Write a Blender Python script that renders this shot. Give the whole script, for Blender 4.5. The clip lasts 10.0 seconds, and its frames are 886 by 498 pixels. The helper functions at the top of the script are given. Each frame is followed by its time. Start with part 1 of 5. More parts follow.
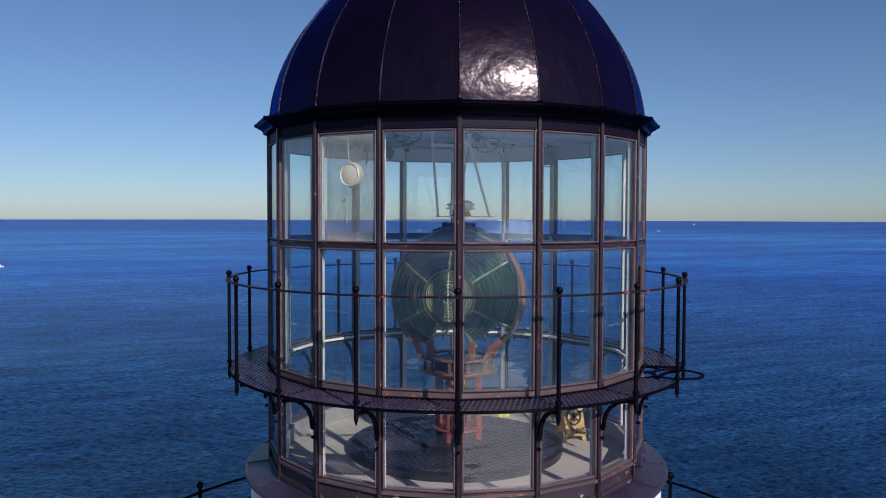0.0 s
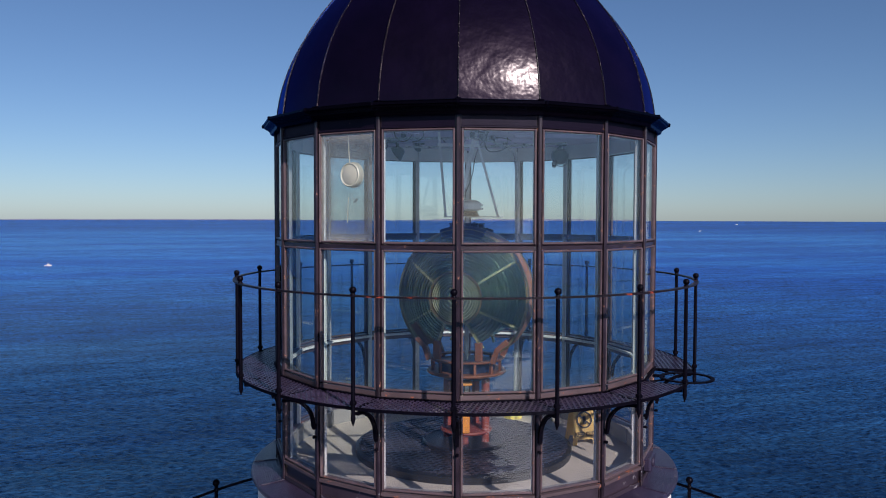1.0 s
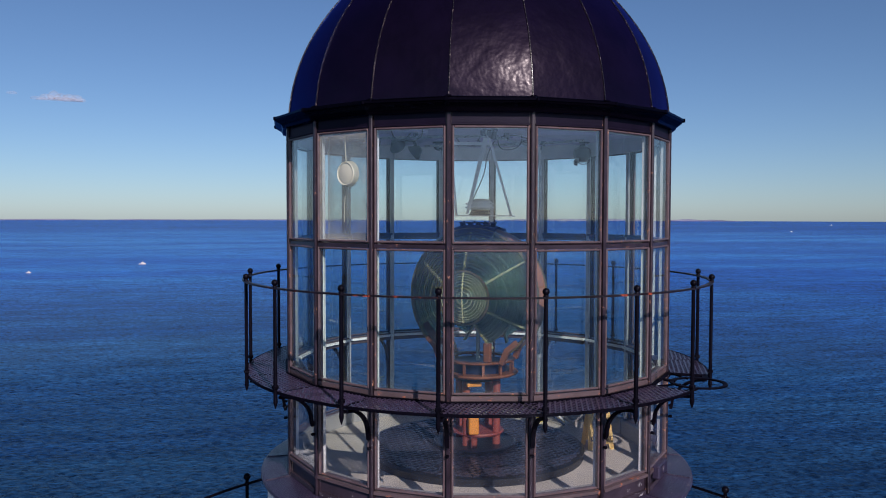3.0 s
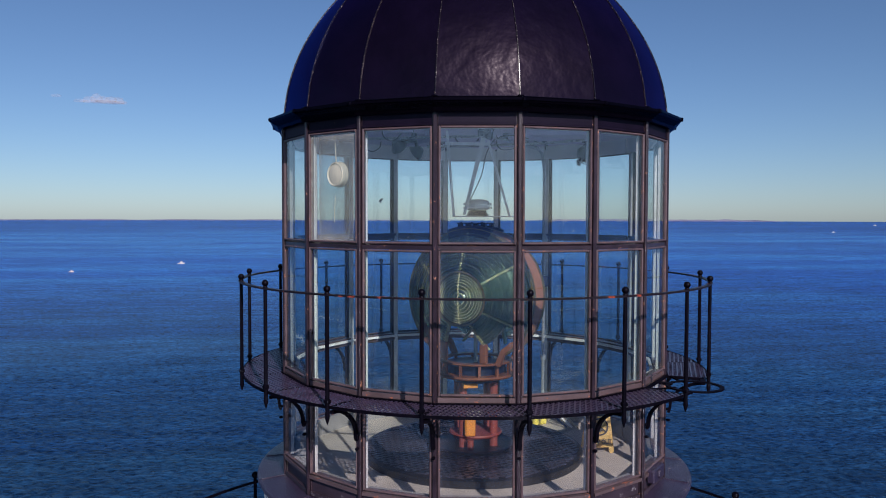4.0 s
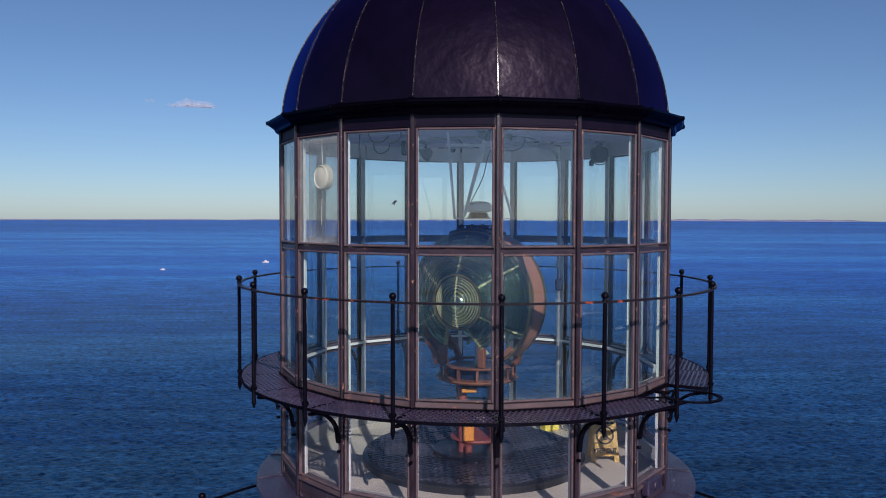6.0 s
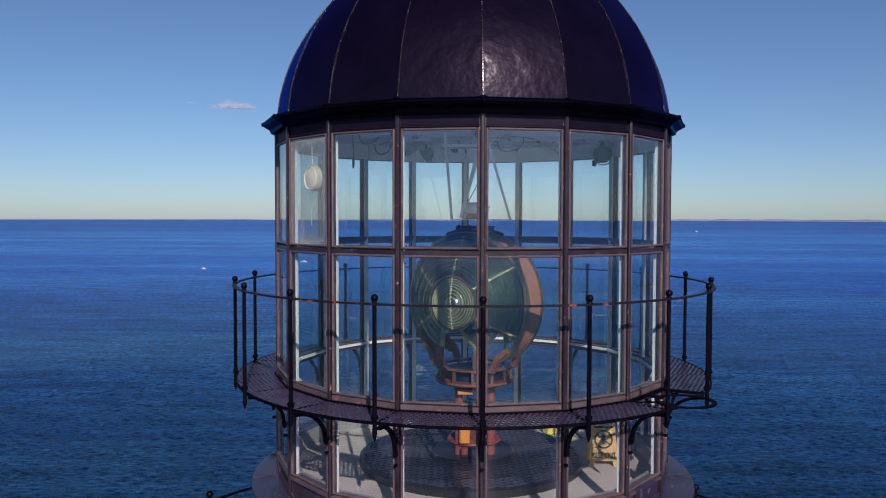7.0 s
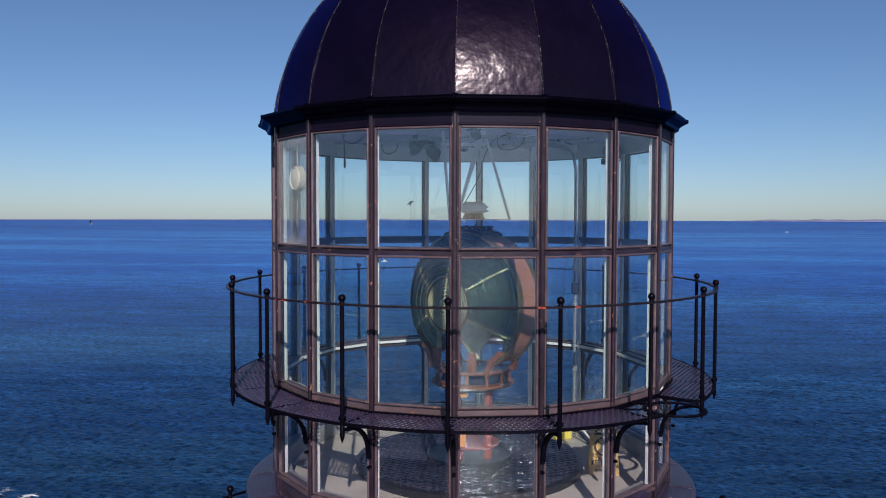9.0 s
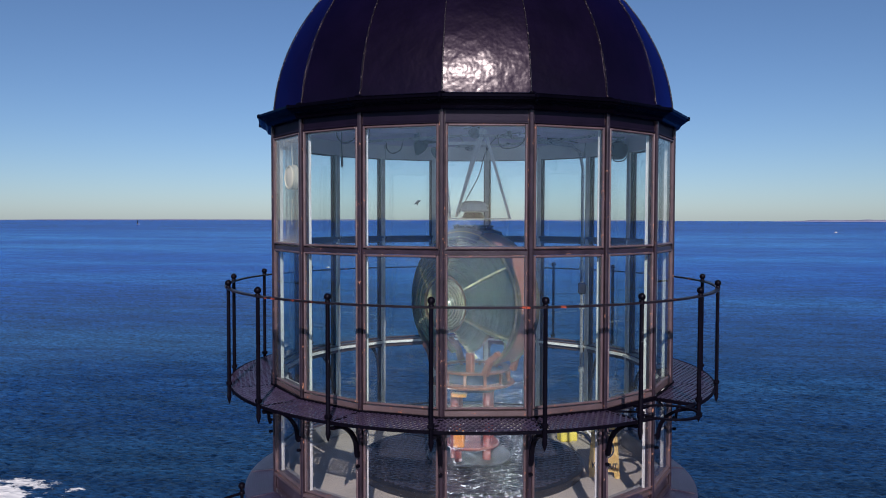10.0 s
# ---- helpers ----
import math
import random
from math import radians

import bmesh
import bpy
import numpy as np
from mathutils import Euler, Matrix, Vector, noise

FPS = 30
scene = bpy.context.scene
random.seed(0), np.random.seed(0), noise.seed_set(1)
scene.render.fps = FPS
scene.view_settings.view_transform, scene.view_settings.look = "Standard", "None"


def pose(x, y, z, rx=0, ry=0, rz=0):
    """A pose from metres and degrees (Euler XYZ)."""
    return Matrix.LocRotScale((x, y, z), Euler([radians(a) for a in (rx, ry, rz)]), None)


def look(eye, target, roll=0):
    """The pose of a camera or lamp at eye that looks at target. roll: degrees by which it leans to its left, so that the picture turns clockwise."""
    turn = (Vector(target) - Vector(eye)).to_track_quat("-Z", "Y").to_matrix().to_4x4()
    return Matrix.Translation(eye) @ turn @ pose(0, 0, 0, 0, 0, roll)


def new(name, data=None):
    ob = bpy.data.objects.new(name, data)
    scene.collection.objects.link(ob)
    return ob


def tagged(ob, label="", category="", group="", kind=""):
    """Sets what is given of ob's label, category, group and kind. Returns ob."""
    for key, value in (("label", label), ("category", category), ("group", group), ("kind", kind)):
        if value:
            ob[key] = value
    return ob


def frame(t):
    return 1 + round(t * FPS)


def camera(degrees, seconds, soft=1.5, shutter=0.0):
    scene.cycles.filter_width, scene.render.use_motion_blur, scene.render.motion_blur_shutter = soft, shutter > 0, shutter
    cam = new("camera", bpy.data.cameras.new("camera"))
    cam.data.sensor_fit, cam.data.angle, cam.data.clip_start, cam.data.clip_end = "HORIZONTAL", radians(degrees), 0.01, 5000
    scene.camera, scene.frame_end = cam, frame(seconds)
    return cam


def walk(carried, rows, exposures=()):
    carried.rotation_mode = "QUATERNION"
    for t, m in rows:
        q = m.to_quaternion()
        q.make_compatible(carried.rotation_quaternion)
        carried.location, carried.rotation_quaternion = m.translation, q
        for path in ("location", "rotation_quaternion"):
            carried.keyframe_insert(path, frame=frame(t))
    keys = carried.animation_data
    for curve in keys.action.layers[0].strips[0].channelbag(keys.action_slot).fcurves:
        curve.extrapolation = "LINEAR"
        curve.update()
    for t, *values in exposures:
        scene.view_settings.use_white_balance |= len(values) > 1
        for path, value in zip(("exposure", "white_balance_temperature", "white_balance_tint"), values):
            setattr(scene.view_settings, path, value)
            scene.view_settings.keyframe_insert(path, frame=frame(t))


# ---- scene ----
cam = camera(58.2, 10.0, soft=1.0)
# seconds, the eye, yaw from +y to the left, pitch and lean
PATH = [
    (0, -2.754, -7.430, 0.218, -19.40, -2.30, 0.15),
    (0.5, -2.607, -7.452, 0.218, -18.18, -2.30, 0.15),
    (1, -2.453, -7.477, 0.220, -16.66, -2.30, 0.14),
    (1.5, -2.294, -7.505, 0.220, -15.02, -2.30, 0.14),
    (2, -2.128, -7.533, 0.217, -13.46, -2.30, 0.14),
    (2.5, -1.958, -7.560, 0.209, -12.14, -2.30, 0.13),
    (4, -1.421, -7.622, 0.214, -8.40, -2.29, 0.12),
    (4.5, -1.235, -7.633, 0.220, -7.03, -2.29, 0.12),
    (5, -1.046, -7.638, 0.231, -5.54, -2.28, 0.12),
    (5.5, -0.855, -7.637, 0.234, -4.07, -2.29, 0.12),
    (7, -0.275, -7.597, 0.247, -0.01, -2.31, 0.12),
    (7.5, -0.081, -7.571, 0.251, 1.46, -2.32, 0.12),
    (8, 0.112, -7.541, 0.252, 2.94, -2.31, 0.12),
    (8.5, 0.304, -7.507, 0.251, 4.34, -2.31, 0.12),
    (9, 0.494, -7.470, 0.246, 5.72, -2.31, 0.12),
    (9.5, 0.681, -7.430, 0.242, 7.18, -2.31, 0.12),
    (10, 0.866, -7.391, 0.237, 8.62, -2.30, 0.12),
]


def aimed(x, y, z, yaw, pitch, lean):
    a, p = radians(yaw), radians(pitch)
    return look((x, y, z), (x - math.sin(a) * math.cos(p), y + math.cos(a) * math.cos(p), z + math.sin(p)), lean)


walk(cam, [(row[0], aimed(*row[1:])) for row in PATH], exposures=[(0, 0.02, 6000, 18), (10, 0.02, 6000, 18)])
# ---------------------------------------------------------------- light
SUN_AZ, SUN_EL = 10.5, 30.0          # degrees from -y towards +x, and above the horizon
sun_dir = Vector((math.sin(radians(SUN_AZ)) * math.cos(radians(SUN_EL)),
                  -math.cos(radians(SUN_AZ)) * math.cos(radians(SUN_EL)), math.sin(radians(SUN_EL))))
world = bpy.data.worlds.new("sky")
scene.world = world
world.use_nodes = True
wn = world.node_tree
sky = wn.nodes.new("ShaderNodeTexSky")
sky.sky_type = "NISHITA"
sky.sun_disc = False
sky.sun_elevation = radians(SUN_EL)
sky.sun_rotation = radians(180 - SUN_AZ)
sky.altitude = 50
sky.air_density, sky.dust_density, sky.ozone_density = 0.80, 0.32, 4.0
wn.nodes["Background"].inputs["Strength"].default_value = 0.08
haze = wn.nodes.new("ShaderNodeMix")
haze.data_type, haze.blend_type = "RGBA", "MULTIPLY"
haze.inputs["Factor"].default_value = 1.0
haze.inputs["B"].default_value = (0.875, 0.922, 0.915, 1)
wn.links.new(sky.outputs["Color"], haze.inputs["A"])
wn.links.new(haze.outputs["Result"], wn.nodes["Background"].inputs["Color"])

sun_data = bpy.data.lights.new("sun", "SUN")
sun_data.energy, sun_data.angle, sun_data.color = 5.2, radians(0.53), (1.0, 0.90, 0.78)
sun = new("sun", sun_data)
sun.matrix_world = look(sun_dir * 60, (0, 0, 0))


# ---------------------------------------------------------------- materials
def material(name):
    m = bpy.data.materials.new(name)
    m.use_nodes = True
    nt = m.node_tree
    return m, nt, nt.nodes["Principled BSDF"], nt.nodes["Material Output"]


def noise_node(nt, scale, detail=4, rough=0.55, vec=None):
    n = nt.nodes.new("ShaderNodeTexNoise")
    n.inputs["Scale"].default_value = scale
    n.inputs["Detail"].default_value = detail
    n.inputs["Roughness"].default_value = rough
    if vec:
        nt.links.new(vec, n.inputs["Vector"])
    return n


def ramp(nt, fac, stops):
    r = nt.nodes.new("ShaderNodeValToRGB")
    e = r.color_ramp.elements
    while len(e) < len(stops):
        e.new(0.5)
    for el, (p, c) in zip(e, stops):
        el.position = p
        el.color = (*c, 1) if len(c) == 3 else c
    nt.links.new(fac, r.inputs["Fac"])
    return r.outputs["Color"]


def math_node(nt, op, a, b=None):
    n = nt.nodes.new("ShaderNodeMath")
    n.operation = op
    for i, v in enumerate((a, b)):
        if v is None:
            continue
        if isinstance(v, (int, float)):
            n.inputs[i].default_value = v
        else:
            nt.links.new(v, n.inputs[i])
    return n.outputs[0]


def shifted(nt):
    """Object coordinates, moved by the object's own random number."""
    tc = nt.nodes.new("ShaderNodeTexCoord")
    oi = nt.nodes.new("ShaderNodeObjectInfo")
    add = nt.nodes.new("ShaderNodeVectorMath")
    mul = nt.nodes.new("ShaderNodeVectorMath")
    mul.operation = "SCALE"
    mul.inputs[0].default_value = (13.0, 7.0, 5.0)
    nt.links.new(oi.outputs["Random"], mul.inputs["Scale"])
    nt.links.new(tc.outputs["Object"], add.inputs[0])
    nt.links.new(mul.outputs[0], add.inputs[1])
    return add.outputs[0]


def painted(name, base, rough=0.5, metal=0.0, vary=0.25, wear=None, wear_at=0.66, scale=6.0, grain=90.0,
            bump=0.15, coat=0.0, bump_scale=None, spec=0.5, dent=0.0):
    """Paint, metal or stone with stains, worn spots and fine relief."""
    m, nt, b, out = material(name)
    v = shifted(nt)
    big, fine = noise_node(nt, scale, 5, 0.6, v), noise_node(nt, grain, 3, 0.6, v)
    lo = tuple(c * (1 - vary) for c in base)
    hi = tuple(min(1, c * (1 + vary)) for c in base)
    col = ramp(nt, big.outputs["Fac"], [(0.3, lo), (0.7, hi)])
    if wear:
        mixn = nt.nodes.new("ShaderNodeMix")
        mixn.data_type = "RGBA"
        w = noise_node(nt, scale * 2.7, 8, 0.7, v)
        mask = ramp(nt, w.outputs["Fac"], [(wear_at, (0, 0, 0)), (wear_at + 0.05, (1, 1, 1))])
        nt.links.new(mask, mixn.inputs["Factor"])
        nt.links.new(col, mixn.inputs["A"])
        mixn.inputs["B"].default_value = (*wear, 1)
        col = mixn.outputs["Result"]
    nt.links.new(col, b.inputs["Base Color"])
    r = math_node(nt, "MULTIPLY_ADD", fine.outputs["Fac"], 0.25)
    r.node.inputs[2].default_value = max(0.02, rough - 0.12)
    nt.links.new(r, b.inputs["Roughness"])
    b.inputs["Metallic"].default_value = metal
    b.inputs["Coat Weight"].default_value = coat
    b.inputs["Specular IOR Level"].default_value = spec
    bp = nt.nodes.new("ShaderNodeBump")
    bp.inputs["Strength"].default_value = bump
    bp.inputs["Distance"].default_value = 0.004
    src = noise_node(nt, bump_scale, 4, 0.6, v).outputs["Fac"] if bump_scale else fine.outputs["Fac"]
    nt.links.new(src, bp.inputs["Height"])
    if dent:
        b2 = nt.nodes.new("ShaderNodeBump")
        b2.inputs["Strength"].default_value = dent
        b2.inputs["Distance"].default_value = 0.03
        nt.links.new(noise_node(nt, 5.0, 3, 0.5, v).outputs["Fac"], b2.inputs["Height"])
        nt.links.new(b2.outputs["Normal"], bp.inputs["Normal"])
    nt.links.new(bp.outputs["Normal"], b.inputs["Normal"])
    return m


def glass(name, tint, haze, haze_col, scale=5.0, streak=1.0, rim=0.05):
    """A thin pane: clear, with a Fresnel gloss and a film of salt and dust."""
    m, nt, b, out = material(name)
    nt.nodes.remove(b)
    v = shifted(nt)
    tr = nt.nodes.new("ShaderNodeBsdfTransparent")
    tr.inputs["Color"].default_value = (*tint, 1)
    gl = nt.nodes.new("ShaderNodeBsdfGlossy")
    gl.inputs["Roughness"].default_value = 0.015
    wav = nt.nodes.new("ShaderNodeBump")
    wav.inputs["Strength"].default_value = 0.05
    wav.inputs["Distance"].default_value = 0.01
    nt.links.new(noise_node(nt, 3.0, 2, 0.5, v).outputs["Fac"], wav.inputs["Height"])
    nt.links.new(wav.outputs["Normal"], gl.inputs["Normal"])
    df = nt.nodes.new("ShaderNodeBsdfDiffuse")
    df.inputs["Color"].default_value = (*haze_col, 1)
    lw = nt.nodes.new("ShaderNodeLayerWeight")
    lw.inputs["Blend"].default_value = 0.5
    sch = math_node(nt, "MULTIPLY_ADD", math_node(nt, "POWER", lw.outputs["Facing"], 5.0), 0.95)
    sch.node.inputs[2].default_value = 0.078
    m1, m2 = nt.nodes.new("ShaderNodeMixShader"), nt.nodes.new("ShaderNodeMixShader")
    sm = nt.nodes.new("ShaderNodeMapping")
    sm.inputs["Scale"].default_value = (1, 1, streak)
    nt.links.new(v, sm.inputs["Vector"])
    dirt = math_node(nt, "POWER", noise_node(nt, scale, 7, 0.7, sm.outputs["Vector"]).outputs["Fac"], 2.0)
    film = math_node(nt, "MULTIPLY", dirt, haze * 2)
    # salt left along the edges of the pane
    gen, xyz = nt.nodes.new("ShaderNodeTexCoord"), nt.nodes.new("ShaderNodeSeparateXYZ")
    nt.links.new(gen.outputs["Generated"], xyz.inputs[0])
    side, foot = (math_node(nt, "ABSOLUTE", math_node(nt, "SUBTRACT", xyz.outputs[a], 0.5)) for a in ("X", "Z"))
    edge = math_node(nt, "POWER", math_node(nt, "MULTIPLY", math_node(nt, "MAXIMUM", side, foot), 2.0), 9.0)
    film = math_node(nt, "ADD", film, math_node(nt, "MULTIPLY", math_node(nt, "MULTIPLY", edge, dirt), rim * 2))
    nt.links.new(film, m1.inputs["Fac"])
    nt.links.new(tr.outputs[0], m1.inputs[1])
    nt.links.new(df.outputs[0], m1.inputs[2])
    nt.links.new(sch, m2.inputs["Fac"])
    nt.links.new(m1.outputs[0], m2.inputs[1])
    nt.links.new(gl.outputs[0], m2.inputs[2])
    nt.links.new(m2.outputs[0], out.inputs["Surface"])
    return m


M_DOME = painted("dome_paint", (0.0026, 0.0012, 0.0062), 0.20, vary=0.3, scale=3, bump=0.07, bump_scale=30, spec=0.2, dent=0.42)
# pale flecks set through wear stand in for glints along the seams
M_SEAM = painted("seam_paint", (0.006, 0.004, 0.007), 0.22, vary=0.4, wear=(0.22, 0.17, 0.16), wear_at=0.56, scale=30)
M_CORNICE = painted("cornice_paint", (0.0012, 0.0008, 0.002), 0.26, vary=0.3, scale=5, spec=0.16, bump=0.04)
M_MULLION = painted("mullion_paint", (0.021, 0.013, 0.020), 0.34, vary=0.5, spec=0.4, wear=(0.36, 0.17, 0.11), wear_at=0.62, scale=7)
M_TRIM = painted("window_trim_paint", (0.080, 0.053, 0.060), 0.40, vary=0.3, wear=(0.38, 0.16, 0.09), wear_at=0.61, scale=8)
M_FASCIA = painted("fascia_paint", (0.006, 0.0034, 0.0095), 0.36, vary=0.3, wear=(0.22, 0.12, 0.10), wear_at=0.70, scale=7)
M_SILL = painted("sill_paint", (0.080, 0.054, 0.060), 0.40, vary=0.3, wear=(0.30, 0.10, 0.055), wear_at=0.60, scale=3.5)
M_IRON = painted("iron_paint", (0.0024, 0.0018, 0.0040), 0.34, vary=0.4, spec=0.4, wear=(0.20, 0.09, 0.05), wear_at=0.70, scale=10)
M_GRATE = painted("grating_paint", (0.036, 0.026, 0.054), 0.32, vary=0.35, scale=8)
M_RAIL = painted("rail_paint", (0.010, 0.007, 0.011), 0.42, vary=0.4, spec=0.15, wear=(0.34, 0.06, 0.03), wear_at=0.60, scale=2.2)
M_LEDGE = painted("ledge_paint", (0.028, 0.020, 0.043), 0.36, vary=0.3, wear=(0.28, 0.22, 0.22), wear_at=0.64, scale=5, bump=0.4, bump_scale=120)
nt = M_LEDGE.node_tree
dots = nt.nodes.new("ShaderNodeTexVoronoi")
dots.inputs["Scale"].default_value = 55
dots.inputs["Randomness"].default_value = 0.0
nt.links.new(shifted(nt), dots.inputs["Vector"])
b2 = nt.nodes.new("ShaderNodeBump")
b2.inputs["Strength"].default_value = 0.8
b2.inputs["Distance"].default_value = 0.006
nt.links.new(dots.outputs["Distance"], b2.inputs["Height"])
for node in nt.nodes:
    if node.type == "BUMP" and node != b2:
        nt.links.new(b2.outputs["Normal"], node.inputs["Normal"])
M_WHITE = painted("inner_white_paint", (0.76, 0.75, 0.74), 0.5, vary=0.12, scale=5)
M_POST = painted("inner_post_paint", (0.66, 0.66, 0.64), 0.5, vary=0.15, scale=5)
M_COVER = painted("cover_strip_paint", (0.62, 0.61, 0.62), 0.5, vary=0.25, scale=5)
M_DADO = painted("inner_dado_paint", (0.27, 0.265, 0.26), 0.55, vary=0.15, scale=5)
M_CEIL = painted("ceiling_paint", (0.52, 0.45, 0.66), 0.6, vary=0.12, scale=3)
M_TOWER = painted("tower_whitewash", (0.72, 0.70, 0.66), 0.8, vary=0.12, scale=2, bump=0.4)
M_FLOOR = painted("deck_paint", (0.51, 0.468, 0.412), 0.6, vary=0.16, wear=(0.36, 0.34, 0.30), wear_at=0.62, scale=3)
M_TREAD = painted("tread_mesh_paint", (0.034, 0.032, 0.047), 0.32, vary=0.4, scale=4)
M_PLATE = painted("tread_plate_paint", (0.006, 0.0065, 0.008), 0.4, vary=0.4, scale=4)
M_BRASS = painted("old_brass", (0.34, 0.25, 0.13), 0.38, metal=0.85, vary=0.3, scale=10)
M_SPOKE = painted("pale_brass_tooth", (0.62, 0.58, 0.34), 0.34, metal=0.35, vary=0.35, scale=14)
M_BASE = painted("peeling_base_paint", (0.030, 0.020, 0.030), 0.40, vary=0.4, wear=(0.30, 0.28, 0.31), wear_at=0.62, scale=3.2)
M_SEAT = painted("dull_bronze_seat", (0.24, 0.225, 0.14), 0.30, metal=0.6, vary=0.3, scale=10)
M_COPPER = painted("salmon_copper", (0.34, 0.15, 0.095), 0.55, vary=0.15, scale=3)
M_RED = painted("red_oxide_paint", (0.22, 0.045, 0.035), 0.5, vary=0.25, scale=6)
M_TURN = painted("turntable_bronze", (0.24, 0.085, 0.05), 0.42, metal=0.3, vary=0.3, scale=8)
M_ORANGE = painted("orange_paint", (0.62, 0.22, 0.03), 0.45, vary=0.12, scale=8)
M_YELLOW = painted("yellow_plastic", (0.84, 0.62, 0.22), 0.45, vary=0.1, scale=8)
M_LEMON = painted("lemon_yellow_cloth", (0.72, 0.60, 0.10), 0.6, vary=0.1, scale=8)
M_BLACK = painted("black_print", (0.02, 0.02, 0.02), 0.6, vary=0.2)
M_STEEL = painted("galvanised_steel", (0.55, 0.55, 0.54), 0.42, metal=0.35, vary=0.2, scale=12)
M_SILVER = painted("silver_paint", (0.80, 0.80, 0.80), 0.35, metal=0.15, vary=0.1, scale=12)
M_PIPE = painted("conduit_steel", (0.58, 0.58, 0.60), 0.28, metal=0.7, vary=0.08, scale=3, bump=0.02)
M_GREY = painted("grey_strut_paint", (0.80, 0.80, 0.82), 0.5, vary=0.15)
M_CREAM = painted("cream_enamel", (0.64, 0.57, 0.44), 0.4, vary=0.1, scale=6)
M_NAVY = painted("navy_housing", (0.010, 0.016, 0.045), 0.35, vary=0.2)
M_HULL = painted("white_hull", (0.6, 0.57, 0.53), 0.4, vary=0.08, scale=1)
M_CABLE = painted("cable_rubber", (0.05, 0.05, 0.06), 0.5, vary=0.2)
M_PANE = glass("pane_glass", (0.955, 0.985, 0.99), 0.007, (0.34, 0.50, 0.72))
M_PANE_MID = glass("sea_side_pane_glass", (0.94, 0.985, 0.965), 0.010, (0.46, 0.56, 0.62))
M_PANE_LOW = glass("salty_pane_glass", (0.98, 0.98, 0.985), 0.012, (0.66, 0.62, 0.76), 9.0, 0.12)
M_FROST = glass("frosted_pane", (0.92, 0.96, 0.97), 0.17, (0.60, 0.56, 0.49), 2.0, rim=0.6)
M_MILK = glass("milky_sheet", (0.88, 0.95, 0.97), 0.27, (0.34, 0.335, 0.30), 1.6, rim=0.8)



def lacquer(mat, tint, f0, f1, lobes=(), edge=None):
    """Dark lacquer: the paint under a thin gloss. lobes: (roughness, share, tint) of softer sheens; edge: reflected
    blue put in as its tint at the rim.
    """
    nt = mat.node_tree
    b = [n for n in nt.nodes if n.type == "BSDF_PRINCIPLED"][0]
    out = [n for n in nt.nodes if n.type == "OUTPUT_MATERIAL"][0]
    normal = b.inputs["Normal"].links[0].from_socket
    lw = nt.nodes.new("ShaderNodeLayerWeight")
    lw.inputs["Blend"].default_value = 0.5
    df, gl = nt.nodes.new("ShaderNodeBsdfDiffuse"), nt.nodes.new("ShaderNodeBsdfGlossy")
    gl.inputs["Color"].default_value = (*tint, 1)
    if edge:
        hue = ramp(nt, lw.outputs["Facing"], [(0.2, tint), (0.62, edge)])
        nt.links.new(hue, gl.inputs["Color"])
    nt.links.new(b.inputs["Base Color"].links[0].from_socket, df.inputs["Color"])
    nt.links.new(b.inputs["Roughness"].links[0].from_socket, gl.inputs["Roughness"])
    for node in (df, gl):
        nt.links.new(normal, node.inputs["Normal"])
    top = gl
    for rough, share, hue in lobes:
        soft, both = nt.nodes.new("ShaderNodeBsdfGlossy"), nt.nodes.new("ShaderNodeMixShader")
        soft.inputs["Color"].default_value = (*hue, 1)
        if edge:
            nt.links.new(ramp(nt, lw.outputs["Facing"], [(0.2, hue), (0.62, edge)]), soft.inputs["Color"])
        soft.inputs["Roughness"].default_value = rough
        nt.links.new(normal, soft.inputs["Normal"])
        both.inputs["Fac"].default_value = share
        nt.links.new(top.outputs[0], both.inputs[1])
        nt.links.new(soft.outputs[0], both.inputs[2])
        top = both
    nt.nodes.remove(b)
    fac = math_node(nt, "MULTIPLY_ADD", math_node(nt, "POWER", lw.outputs["Facing"], 4.0), f1)
    fac.node.inputs[2].default_value = f0
    mx = nt.nodes.new("ShaderNodeMixShader")
    nt.links.new(fac, mx.inputs["Fac"])
    nt.links.new(df.outputs[0], mx.inputs[1])
    nt.links.new(top.outputs[0], mx.inputs[2])
    nt.links.new(mx.outputs[0], out.inputs["Surface"])


# edge colours put the blue of reflections into the gloss towards the rim
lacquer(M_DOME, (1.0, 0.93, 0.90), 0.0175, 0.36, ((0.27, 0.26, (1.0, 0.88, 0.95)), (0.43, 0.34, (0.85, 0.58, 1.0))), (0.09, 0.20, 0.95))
lacquer(M_CORNICE, (0.5, 0.5, 1.0), 0.004, 0.26, edge=(0.25, 0.5, 1.0))
lacquer(M_IRON, (0.8, 0.8, 1.0), 0.008, 0.07)
lacquer(M_FASCIA, (0.85, 0.8, 1.0), 0.014, 0.10)

# lens glass
M_LENS, nt, b, out = material("lens_glass")
nt.nodes.remove(b)
uneven = nt.nodes.new("ShaderNodeBump")
uneven.inputs["Strength"].default_value = 0.45
uneven.inputs["Distance"].default_value = 0.004
nt.links.new(noise_node(nt, 38.0, 2, 0.5, nt.nodes.new("ShaderNodeTexCoord").outputs["Object"]).outputs["Fac"], uneven.inputs["Height"])
clear, bent, shine = (nt.nodes.new("ShaderNodeBsdf" + k) for k in ("Transparent", "Refraction", "Glossy"))
clear.inputs["Color"].default_value = (0.90, 0.985, 0.95, 1)
bent.inputs["Color"].default_value = (0.92, 1.0, 0.965, 1)
bent.inputs["IOR"].default_value = 1.52
bent.inputs["Roughness"].default_value = 0.03
shine.inputs["Roughness"].default_value = 0.22
shine.inputs["Color"].default_value = (0.95, 1.0, 0.92, 1)
